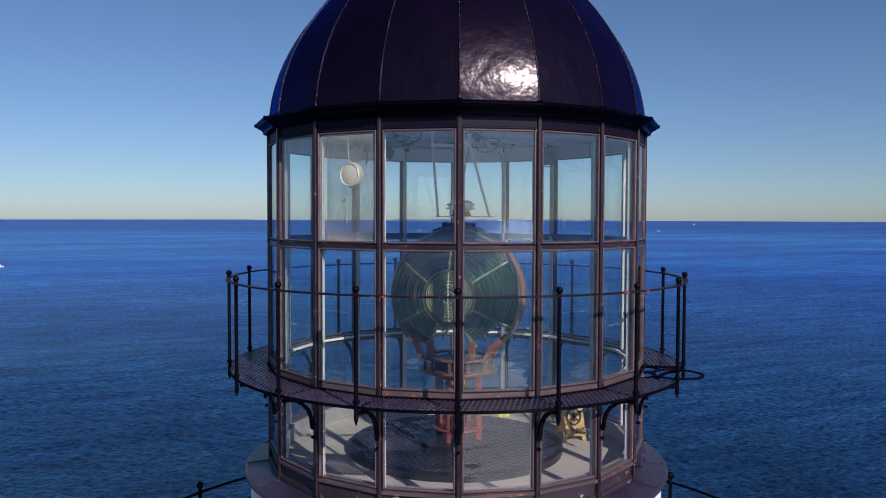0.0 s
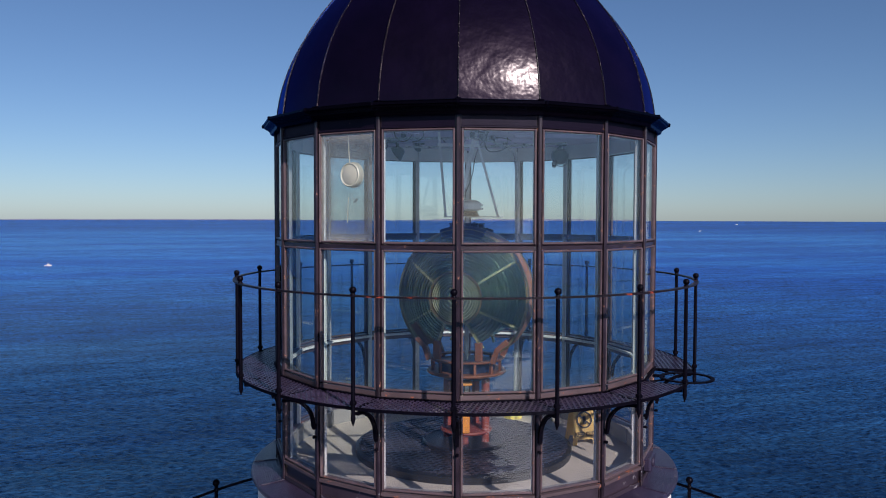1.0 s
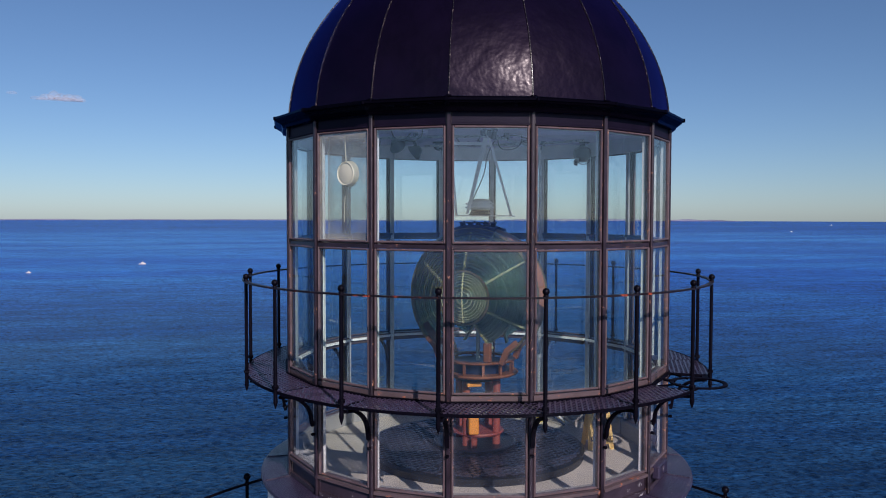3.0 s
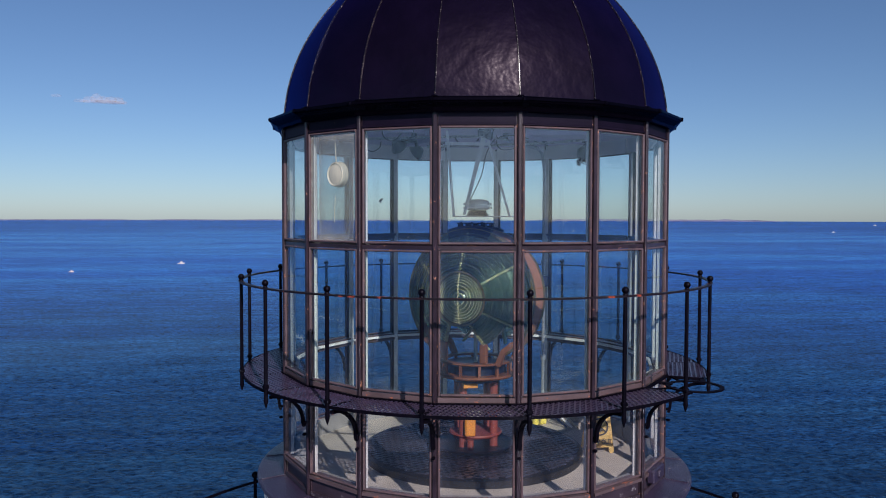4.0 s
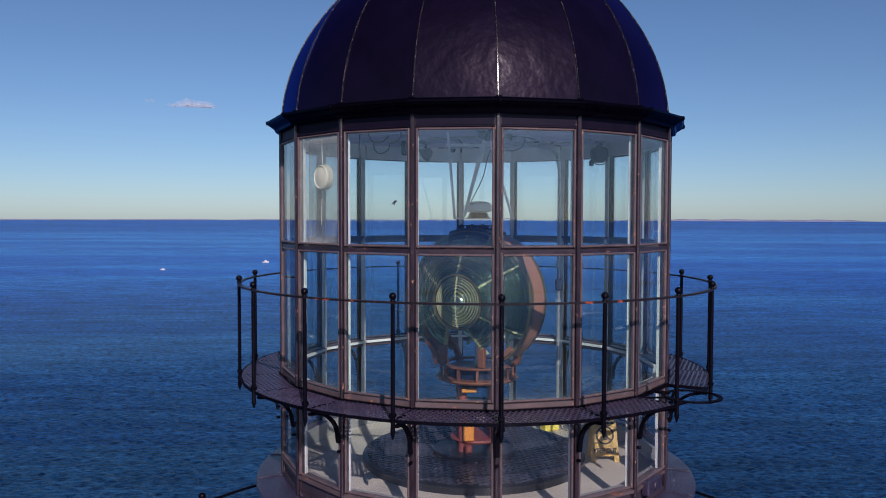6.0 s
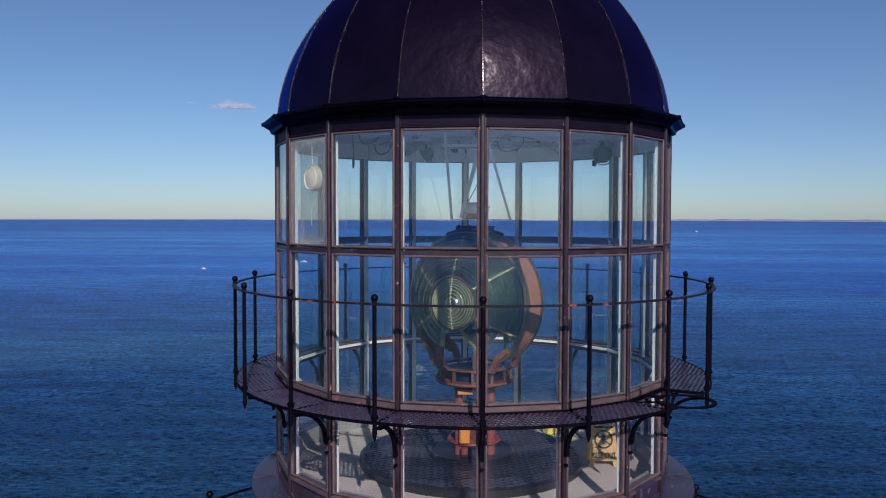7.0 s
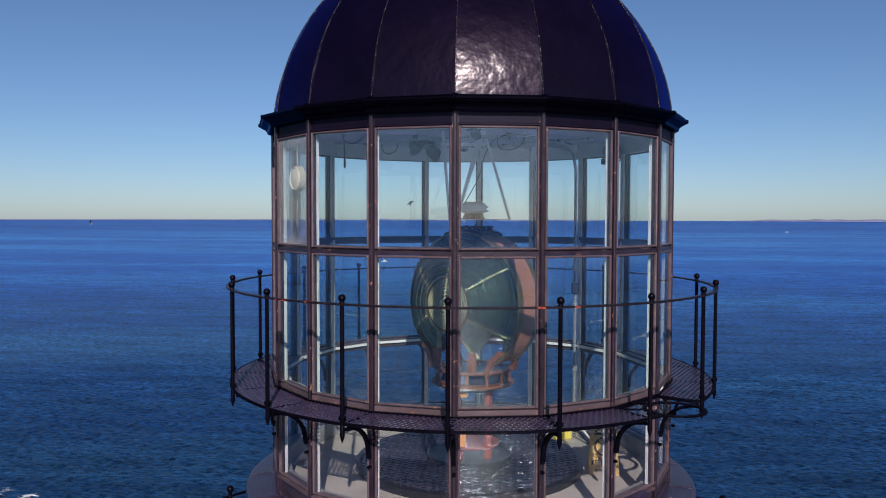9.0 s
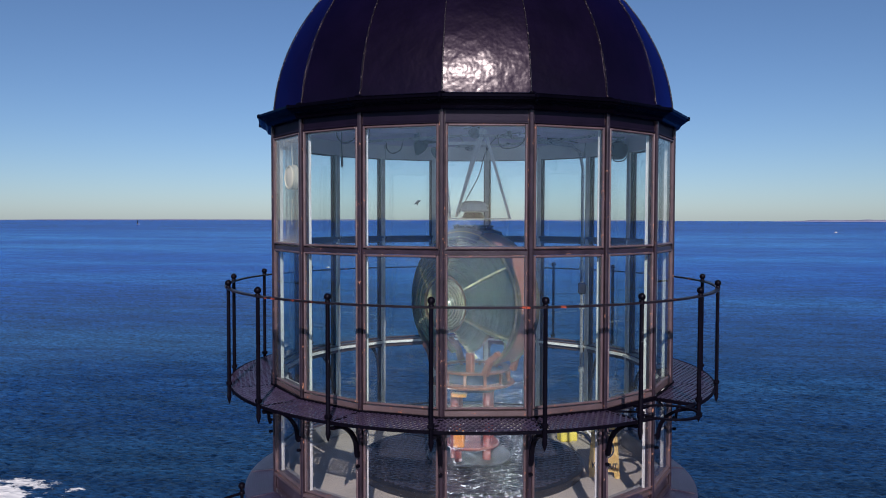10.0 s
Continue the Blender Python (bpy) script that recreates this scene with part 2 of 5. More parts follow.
for node in (bent, shine):
    nt.links.new(uneven.outputs["Normal"], node.inputs["Normal"])
body, skin = nt.nodes.new("ShaderNodeMixShader"), nt.nodes.new("ShaderNodeMixShader")
body.inputs["Fac"].default_value = 0.84
nt.links.new(clear.outputs[0], body.inputs[1])
nt.links.new(bent.outputs[0], body.inputs[2])
fres = nt.nodes.new("ShaderNodeFresnel")
fres.inputs["IOR"].default_value = 1.6
nt.links.new(math_node(nt, "ADD", fres.outputs["Fac"], 0.08), skin.inputs["Fac"])
nt.links.new(body.outputs[0], skin.inputs[1])
nt.links.new(shine.outputs[0], skin.inputs[2])
nt.links.new(skin.outputs[0], out.inputs["Surface"])

# sea
M_SEA, nt, b, out = material("sea_water")
tc = nt.nodes.new("ShaderNodeTexCoord")
mp = nt.nodes.new("ShaderNodeMapping")
mp.inputs["Rotation"].default_value = (0, 0, radians(20))
mp.inputs["Scale"].default_value = (0.55, 1.0, 1.0)
nt.links.new(tc.outputs["Object"], mp.inputs["Vector"])
patch = noise_node(nt, 0.004, 4, 0.6, mp.outputs["Vector"])
col = ramp(nt, patch.outputs["Fac"], [(0.36, (0.0046, 0.0212, 0.080)), (0.64, (0.0062, 0.0328, 0.103))])
mp2 = nt.nodes.new("ShaderNodeMapping")
mp2.inputs["Rotation"].default_value = (0, 0, radians(8))
mp2.inputs["Scale"].default_value = (0.25, 1.0, 1.0)
nt.links.new(tc.outputs["Object"], mp2.inputs["Vector"])
streak = noise_node(nt, 0.13, 8, 0.70, mp2.outputs["Vector"])
dark = ramp(nt, streak.outputs["Fac"], [(0.34, (0.50, 0.56, 0.62)), (0.66, (1.65, 1.60, 1.52))])
mp4 = nt.nodes.new("ShaderNodeMapping")
mp4.inputs["Rotation"].default_value = (0, 0, radians(-6))
mp4.inputs["Scale"].default_value = (0.42, 1.0, 1.0)
nt.links.new(tc.outputs["Object"], mp4.inputs["Vector"])
ripple = noise_node(nt, 1.0, 6, 0.76, mp4.outputs["Vector"])
rip = ramp(nt, ripple.outputs["Fac"], [(0.41, (0.28, 0.36, 0.44)), (0.60, (2.15, 2.0, 1.84))])
mulr = nt.nodes.new("ShaderNodeMix")
mulr.data_type, mulr.blend_type = "RGBA", "MULTIPLY"
mulr.inputs["Factor"].default_value = 1.0
nt.links.new(dark, mulr.inputs["A"])
nt.links.new(rip, mulr.inputs["B"])
dark = mulr.outputs["Result"]
mulc = nt.nodes.new("ShaderNodeMix")
mulc.data_type, mulc.blend_type = "RGBA", "MULTIPLY"
mulc.inputs["Factor"].default_value = 1.0
nt.links.new(col, mulc.inputs["A"])
nt.links.new(dark, mulc.inputs["B"])
# the blue of distance is put into the water's colour, 160 to 750 m
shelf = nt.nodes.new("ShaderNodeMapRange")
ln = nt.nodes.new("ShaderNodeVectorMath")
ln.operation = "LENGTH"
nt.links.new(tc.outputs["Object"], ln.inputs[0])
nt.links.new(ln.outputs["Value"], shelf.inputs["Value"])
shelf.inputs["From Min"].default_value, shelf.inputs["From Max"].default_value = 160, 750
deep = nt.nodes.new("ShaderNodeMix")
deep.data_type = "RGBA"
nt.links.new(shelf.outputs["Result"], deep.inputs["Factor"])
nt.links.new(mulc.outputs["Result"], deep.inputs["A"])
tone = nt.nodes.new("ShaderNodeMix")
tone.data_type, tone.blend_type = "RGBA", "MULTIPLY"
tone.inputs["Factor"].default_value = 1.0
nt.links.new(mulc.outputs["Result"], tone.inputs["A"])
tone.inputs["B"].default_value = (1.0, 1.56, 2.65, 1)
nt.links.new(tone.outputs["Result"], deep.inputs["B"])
# sea light by distance, painted as lighter and darker belts broken by the large patches
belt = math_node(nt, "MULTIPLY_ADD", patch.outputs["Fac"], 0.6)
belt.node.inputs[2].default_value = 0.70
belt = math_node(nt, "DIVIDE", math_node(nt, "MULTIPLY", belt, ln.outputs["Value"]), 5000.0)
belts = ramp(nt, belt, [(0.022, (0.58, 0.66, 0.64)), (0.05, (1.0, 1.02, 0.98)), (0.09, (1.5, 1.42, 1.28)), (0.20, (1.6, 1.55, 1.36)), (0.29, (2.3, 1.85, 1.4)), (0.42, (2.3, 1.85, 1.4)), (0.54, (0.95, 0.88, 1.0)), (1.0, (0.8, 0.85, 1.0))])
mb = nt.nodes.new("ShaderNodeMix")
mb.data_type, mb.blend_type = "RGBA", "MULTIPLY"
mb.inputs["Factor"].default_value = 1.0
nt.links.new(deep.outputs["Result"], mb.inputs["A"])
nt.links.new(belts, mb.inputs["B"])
# pale slicks drawn out by the wind, their sheen put into the colour
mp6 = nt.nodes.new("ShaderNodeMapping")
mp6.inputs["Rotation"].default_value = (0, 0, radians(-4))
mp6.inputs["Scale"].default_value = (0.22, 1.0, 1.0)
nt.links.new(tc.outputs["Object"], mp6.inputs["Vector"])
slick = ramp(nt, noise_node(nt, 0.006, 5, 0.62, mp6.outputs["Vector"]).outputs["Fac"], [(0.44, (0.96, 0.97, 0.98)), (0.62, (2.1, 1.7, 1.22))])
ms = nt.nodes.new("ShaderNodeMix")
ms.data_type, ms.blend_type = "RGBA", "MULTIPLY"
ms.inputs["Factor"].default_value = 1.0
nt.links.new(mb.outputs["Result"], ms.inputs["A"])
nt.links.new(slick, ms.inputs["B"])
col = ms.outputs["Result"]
# surf by the shore
sep = nt.nodes.new("ShaderNodeVectorMath")
sep.operation = "DISTANCE"
nt.links.new(tc.outputs["Object"], sep.inputs[0])
sep.inputs[1].default_value = (-102, 116, 0)
near = math_node(nt, "SUBTRACT", 1.0, math_node(nt, "DIVIDE", sep.outputs["Value"], 18.0))
# a second surf patch off the other shore
mp3 = nt.nodes.new("ShaderNodeMapping")
mp3.inputs["Location"].default_value = (-41, 82, 0)
mp3.inputs["Scale"].default_value = (2.6, 0.42, 1.0)
nt.links.new(tc.outputs["Object"], mp3.inputs["Vector"])
sep2 = nt.nodes.new("ShaderNodeVectorMath")
sep2.operation = "LENGTH"
nt.links.new(mp3.outputs["Vector"], sep2.inputs[0])
near2 = math_node(nt, "SUBTRACT", 1.7, math_node(nt, "DIVIDE", sep2.outputs["Value"], 26.0))
near = math_node(nt, "MAXIMUM", near, near2)
lace = noise_node(nt, 0.22, 8, 0.7, mp.outputs["Vector"])
foam = math_node(nt, "ADD", near, math_node(nt, "MULTIPLY", math_node(nt, "SUBTRACT", lace.outputs["Fac"], 0.5), 2.4))
foam_mask = ramp(nt, foam, [(0.30, (0, 0, 0)), (0.42, (1, 1, 1))])
mx = nt.nodes.new("ShaderNodeMix")
mx.data_type = "RGBA"
nt.links.new(foam_mask, mx.inputs["Factor"])
nt.links.new(col, mx.inputs["A"])
mx.inputs["B"].default_value = (0.80, 0.79, 0.77, 1)
nt.nodes.remove(b)
body = nt.nodes.new("ShaderNodeBsdfDiffuse")
gloss = nt.nodes.new("ShaderNodeBsdfGlossy")
gloss.distribution = "BECKMANN"
gloss.inputs["Color"].default_value = (0.72, 0.87, 1.0, 1)
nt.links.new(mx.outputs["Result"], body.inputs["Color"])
rr = nt.nodes.new("ShaderNodeMix")
rr.inputs["B"].default_value = 0.8
mr = nt.nodes.new("ShaderNodeMapRange")
nt.links.new(ln.outputs["Value"], mr.inputs["Value"])
for key, val in (("From Min", 150), ("From Max", 1200), ("To Min", 0.165), ("To Max", 0.20)):
    mr.inputs[key].default_value = val
nt.links.new(mr.outputs["Result"], rr.inputs["A"])
nt.links.new(foam_mask, rr.inputs["Factor"])
nt.links.new(rr.outputs["Result"], gloss.inputs["Roughness"])
w1, w2, w3 = (noise_node(nt, s, d, 0.6, mp.outputs["Vector"]) for s, d in ((0.12, 3), (0.62, 5), (0.011, 3)))
h = math_node(nt, "ADD", math_node(nt, "MULTIPLY", w1.outputs["Fac"], 1.1), math_node(nt, "MULTIPLY", w2.outputs["Fac"], 0.75))
h = math_node(nt, "ADD", h, math_node(nt, "MULTIPLY", w3.outputs["Fac"], 3.0))
bp = nt.nodes.new("ShaderNodeBump")
bp.inputs["Strength"].default_value = 1.0
bp.inputs["Distance"].default_value = 1.5
nt.links.new(h, bp.inputs["Height"])
calm = nt.nodes.new("ShaderNodeMapRange")
nt.links.new(ln.outputs["Value"], calm.inputs["Value"])
for key, val in (("From Min", 160), ("From Max", 330), ("To Min", 0.5), ("To Max", 1.0)):
    calm.inputs[key].default_value = val
nt.links.new(calm.outputs["Result"], bp.inputs["Strength"])
# small flat wave facets that glint in the sun
cell = nt.nodes.new("ShaderNodeTexVoronoi")
cell.inputs["Scale"].default_value = 1.0
mp5 = nt.nodes.new("ShaderNodeMapping")
mp5.inputs["Scale"].default_value = (3.3, 1.9, 0.0)
nt.links.new(tc.outputs["Object"], mp5.inputs["Vector"])
warp = noise_node(nt, 1.7, 3, 0.6, tc.outputs["Object"])
wv = nt.nodes.new("ShaderNodeVectorMath")
wv.operation = "MULTIPLY_ADD"
nt.links.new(warp.outputs["Color"], wv.inputs[0])
wv.inputs[1].default_value = (0.2, 0.2, 0)
nt.links.new(mp5.outputs["Vector"], wv.inputs[2])
nt.links.new(wv.outputs[0], cell.inputs["Vector"])
tilt = nt.nodes.new("ShaderNodeVectorMath")
tilt.operation = "MULTIPLY_ADD"
nt.links.new(cell.outputs["Color"], tilt.inputs[0])
tilt.inputs[1].default_value = (0.75, 0.59, 0.0)     # the wind leans them one way
tilt.inputs[2].default_value = (-0.53, -0.175, 2.0)
# steeper faces are all that shows of the waves far out
far = nt.nodes.new("ShaderNodeMapRange")
nt.links.new(ln.outputs["Value"], far.inputs["Value"])
far.inputs["From Min"].default_value, far.inputs["From Max"].default_value = 700, 1800
steep = nt.nodes.new("ShaderNodeVectorMath")
steep.operation = "SCALE"
steep.inputs[0].default_value = (0.22, 0.34, 0.0)
nt.links.new(far.outputs["Result"], steep.inputs["Scale"])
both = nt.nodes.new("ShaderNodeVectorMath")
nt.links.new(tilt.outputs[0], both.inputs[0])
nt.links.new(steep.outputs[0], both.inputs[1])
tilt = both
lean = nt.nodes.new("ShaderNodeVectorMath")
lean.operation = "MULTIPLY_ADD"
nt.links.new(bp.outputs["Normal"], lean.inputs[0])
lean.inputs[1].default_value = (0.10, 0.16, 0.5)
nt.links.new(tilt.outputs[0], lean.inputs[2])
unit = nt.nodes.new("ShaderNodeVectorMath")
unit.operation = "NORMALIZE"
nt.links.new(lean.outputs[0], unit.inputs[0])
nt.links.new(bp.outputs["Normal"], body.inputs["Normal"])
nt.links.new(unit.outputs[0], gloss.inputs["Normal"])
lw = nt.nodes.new("ShaderNodeLayerWeight")
lw.inputs["Blend"].default_value = 0.5
sch = math_node(nt, "MULTIPLY_ADD", math_node(nt, "POWER", lw.outputs["Facing"], 4.0), 0.20)
sch.node.inputs[2].default_value = 0.040
skin = nt.nodes.new("ShaderNodeMixShader")
nt.links.new(sch, skin.inputs["Fac"])
nt.links.new(body.outputs[0], skin.inputs[1])
nt.links.new(gloss.outputs[0], skin.inputs[2])
nt.links.new(skin.outputs[0], out.inputs["Surface"])

# this mauve base colour has the haze of distance put into it
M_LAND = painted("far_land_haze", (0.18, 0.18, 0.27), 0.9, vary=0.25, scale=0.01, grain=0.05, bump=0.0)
M_CLOUD, nt, b, out = material("cloud_white")
nt.nodes.remove(b)
df, tr = nt.nodes.new("ShaderNodeBsdfDiffuse"), nt.nodes.new("ShaderNodeBsdfTransparent")
tl, veil = nt.nodes.new("ShaderNodeBsdfTranslucent"), nt.nodes.new("ShaderNodeMixShader")
df.inputs["Color"].default_value = (0.85, 0.74, 0.74, 1)
tl.inputs["Color"].default_value = (0.85, 0.74, 0.74, 1)
veil.inputs["Fac"].default_value = 0.4
nt.links.new(df.outputs[0], veil.inputs[1])
nt.links.new(tl.outputs[0], veil.inputs[2])
mxs = nt.nodes.new("ShaderNodeMixShader")
mxs.inputs["Fac"].default_value = 0.10
nt.links.new(tr.outputs[0], mxs.inputs[1])
nt.links.new(veil.outputs[0], mxs.inputs[2])
nt.links.new(mxs.outputs[0], out.inputs["Surface"])


# ---------------------------------------------------------------- mesh helpers
def put(bm, name, mat, parent=None, label="", smooth=False):
    me = bpy.data.meshes.new(name)
    bmesh.ops.recalc_face_normals(bm, faces=bm.faces)
    if smooth:
        for f in bm.faces:
            f.smooth = True
    bm.to_mesh(me)
    bm.free()
    me.materials.append(mat)
    if smooth:
        me.set_sharp_from_angle(angle=radians(35))
    ob = new(name, me)
    if parent:
        ob.parent = parent
    if label:
        ob["label"] = label
    return ob


def part(name, bm, mat, parent, label="", smooth=False):
    return put(bm, name, mat, parent, label, smooth)


def twin(ob, m, parent=None):
    """Another object on the same mesh, at the pose m."""
    o = new(ob.name.split(".")[0], ob.data)
    o.parent = parent or ob.parent
    o.matrix_basis = m
    if "label" in ob:
        o["label"] = ob["label"]
    return o


def box(bm, c, s, m=None, bevel=0.0):
    r = bmesh.ops.create_cube(bm, size=1.0)
    vs = r["verts"]
    mat = Matrix.Translation(c) @ Matrix.Diagonal((*s, 1))
    bmesh.ops.transform(bm, matrix=(m @ mat) if m else mat, verts=vs)
    if bevel:
        es = list({e for v in vs for e in v.link_edges})
        bmesh.ops.bevel(bm, geom=es, offset=bevel, segments=1, affect="EDGES")
    return bm


def tube(bm, pts, rad, n=8, caps=True):
    """A round bar along points. rad: one radius, or one for each point."""
    pts = [Vector(p) for p in pts]
    rads = rad if isinstance(rad, (list, tuple)) else [rad] * len(pts)
    rings, up = [], None
    for i, p in enumerate(pts):
        d = (pts[min(i + 1, len(pts) - 1)] - pts[max(i - 1, 0)]).normalized()
        if up is None:
            up = Vector((0, 0, 1)) if abs(d.z) < 0.9 else Vector((1, 0, 0))
        u = (up - d * up.dot(d)).normalized()
        w = d.cross(u)
        up = u
        rings.append([bm.verts.new(p + (u * math.cos(2 * math.pi * j / n) + w * math.sin(2 * math.pi * j / n)) * rads[i]) for j in range(n)])
    for a, c in zip(rings, rings[1:]):
        for j in range(n):
            bm.faces.new((a[j], a[(j + 1) % n], c[(j + 1) % n], c[j]))
    if caps:
        bm.faces.new(rings[0][::-1])
        bm.faces.new(rings[-1])
    return bm


def flowing(pts, n=6):
    """A smooth line through the points."""
    p = [Vector(q) for q in pts]
    p = [p[0] * 2 - p[1]] + p + [p[-1] * 2 - p[-2]]
    line = []
    for a, b_, c, d in zip(p, p[1:], p[2:], p[3:]):
        for i in range(n):
            t = i / n
            line.append(0.5 * (2 * b_ + (c - a) * t + (2 * a - 5 * b_ + 4 * c - d) * t * t + (3 * b_ - a - 3 * c + d) * t ** 3))
    return line + [p[-2]]


def strap(bm, pts, wide, thick, side):
    """A flat bar along points; side: the direction of its width."""
    pts, side = [Vector(p) for p in pts], Vector(side).normalized()
    rings = []
    for i, p in enumerate(pts):
        d = (pts[min(i + 1, len(pts) - 1)] - pts[max(i - 1, 0)]).normalized()
        n = d.cross(side).normalized()
        rings.append([bm.verts.new(p + side * wide / 2 * a + n * thick / 2 * c) for a, c in ((1, 1), (-1, 1), (-1, -1), (1, -1))])
    for a, c in zip(rings, rings[1:]):
        for j in range(4):
            bm.faces.new((a[j], a[(j + 1) % 4], c[(j + 1) % 4], c[j]))
    bm.faces.new(rings[0][::-1])
    bm.faces.new(rings[-1])
    return bm


def lathe(bm, prof, n=32, m=None, a0=0.0, a1=360.0, closed=False):
    """Turns a profile of (radius, height) round z. closed: the profile is a loop."""
    full = abs(a1 - a0) >= 359.9
    cols = []
    for j in range(n if full else n + 1):
        a = radians(a0 + (a1 - a0) * j / n)
        col = []
        for r, z in prof:
            p = Vector((r * math.cos(a), r * math.sin(a), z))
            col.append(bm.verts.new(m @ p if m else p))
        cols.append(col)
    k = len(prof)
    for j in range(n):
        a, c = cols[j], cols[(j + 1) % len(cols)]
        for i in range(k if closed else k - 1):
            i2 = (i + 1) % k
            bm.faces.new((a[i], c[i], c[i2], a[i2]))
    if closed and not full:
        bm.faces.new(cols[0][::-1])
        bm.faces.new(cols[-1])
    if not closed and full:
        for i, z in ((0, 0), (k - 1, 1)):
            if prof[i][0] > 1e-6:
                bm.faces.new([c[i] for c in cols])
    bmesh.ops.remove_doubles(bm, verts=bm.verts, dist=1e-6)
    return bm


def segment(bm, prof, half=10.0, inset=0.0):
    """One side of a sixteen-sided ring, facing -y, from a closed profile of (corner radius, z)."""
    a = radians(half)
    ends = []
    for s in (-1, 1):
        ends.append([bm.verts.new((s * (r * math.sin(a) - inset), -r * math.cos(a), z)) for r, z in prof])
    k = len(prof)
    for i in range(k):
        bm.faces.new((ends[0][i], ends[1][i], ends[1][(i + 1) % k], ends[0][(i + 1) % k]))
    bm.faces.new(ends[0][::-1])
    bm.faces.new(ends[1])
    return bm


def clip_line(p, d, poly):
    """The stretch of the line p + t d inside a convex polygon that runs counter-clockwise."""
    lo, hi = -1e9, 1e9
    for (x0, y0), (x1, y1) in zip(poly, poly[1:] + poly[:1]):
        nx, ny = -(y1 - y0), x1 - x0
        num, den = nx * (x0 - p[0]) + ny * (y0 - p[1]), nx * d[0] + ny * d[1]
        if abs(den) < 1e-9:
            if num > 0:
                return None
        elif den > 0:
            lo = max(lo, num / den)
        else:
            hi = min(hi, num / den)
    return (lo, hi) if hi - lo > 0.01 else None


def lattice(bm, poly, z, angle, pitch, wide, high, lay=0.0):
    """Diamond mesh of flat bars inside a convex polygon; lay: degrees by which it is turned."""
    cx, cy = sum(p[0] for p in poly) / len(poly), sum(p[1] for p in poly) / len(poly)
    reach = max(math.hypot(x - cx, y - cy) for x, y in poly)
    for i, a in enumerate((lay + angle, lay - angle)):
        d = (math.cos(radians(a)), math.sin(radians(a)))
        n = (-d[1], d[0])
        for k in range(-int(reach / pitch) - 1, int(reach / pitch) + 2):
            p = (cx + n[0] * k * pitch, cy + n[1] * k * pitch)
            c = clip_line(p, d, poly)
            if c:
                mid, ln = (c[0] + c[1]) / 2, c[1] - c[0]
                box(bm, (0, 0, 0), (ln, wide, high), pose(p[0] + d[0] * mid, p[1] + d[1] * mid, z - i * 0.002, 0, 0, a))
    return bm


LEAD = 0.4                                 # degrees by which the lantern's corners are turned


def turn(k):
    return Matrix.Rotation(radians(20.0 * k + LEAD), 4, "Z")


def empty(name, label, category, kind="", group="", at=(0, 0, 0)):
    ob = new(name)
    ob.location = at
    return tagged(ob, label, category, group, kind)


# ---------------------------------------------------------------- sea and distance
SEA = -50.0


def sea_z(r):
    return SEA + 30.0 * (r / 4900.0) ** 2


def water_sheet():
    """One sheet to the horizon, with real wind waves from 120 to 310 m round the tower."""
    verts, quads, base = [], [], 0

    def polar(radii, cols, height):
        nonlocal base
        r, th = np.meshgrid(np.array(radii), np.linspace(0, 2 * np.pi, cols, endpoint=False), indexing="ij")
        x, y = r * np.cos(th), r * np.sin(th)
        verts.append(np.stack([x, y, height(r, x, y)], -1).reshape(-1, 3))
        i, j = np.meshgrid(np.arange(len(radii) - 1), np.arange(cols), indexing="ij")
        k, j2 = i * cols, (j + 1) % cols
        quads.append((np.stack([k + j, k + cols + j, k + cols + j2, k + j2], -1) + base).reshape(-1, 4))
        base += len(radii) * cols

    bowl = lambda r: 30.0 * (r / 4900.0) ** 2
    rng = np.random.default_rng(7)
    waves = []
    for n in range(26):
        wl = 1.5 * (3.2 ** rng.random())
        k = 2 * np.pi / wl
        d = rng.random() * 2 * math.pi
        waves.append((k * math.cos(d), k * math.sin(d), rng.random() * 6.28, 0.042 / k))

    def swell(r, x, y):
        z = np.zeros_like(x)
        for kx, ky, ph, amp in waves:
            z += amp * np.sin(kx * x + ky * y + ph)
        fade = np.clip((r - 120) / 15, 0, 1) * np.clip((310 - r) / 50, 0, 1)
        return bowl(r) + z * fade

    polar([0.5, 20, 60, 90, 123], 128, lambda r, x, y: bowl(r) - 0.04)
    polar(np.arange(120, 310.1, 0.5), 2200, swell)
    polar([306, 380, 460, 560, 700, 900, 1200, 1600, 2000, 2500, 3000, 3500, 4000, 4500, 4900], 256, lambda r, x, y: bowl(r) - 0.03)
    me = bpy.data.meshes.new("water")
    v, q = np.concatenate(verts), np.concatenate(quads)
    me.vertices.add(len(v))
    me.vertices.foreach_set("co", v.ravel())
    me.loops.add(q.size)
    me.loops.foreach_set("vertex_index", q.ravel().astype(np.int32))
    me.polygons.add(len(q))
    me.polygons.foreach_set("loop_start", np.arange(0, q.size, 4, dtype=np.int32))
    me.polygons.foreach_set("use_smooth", np.ones(len(q), dtype=bool))
    me.update(calc_edges=True)
    me.validate()
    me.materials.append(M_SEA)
    return new("water", me)


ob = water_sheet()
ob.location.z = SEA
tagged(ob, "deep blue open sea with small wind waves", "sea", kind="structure")


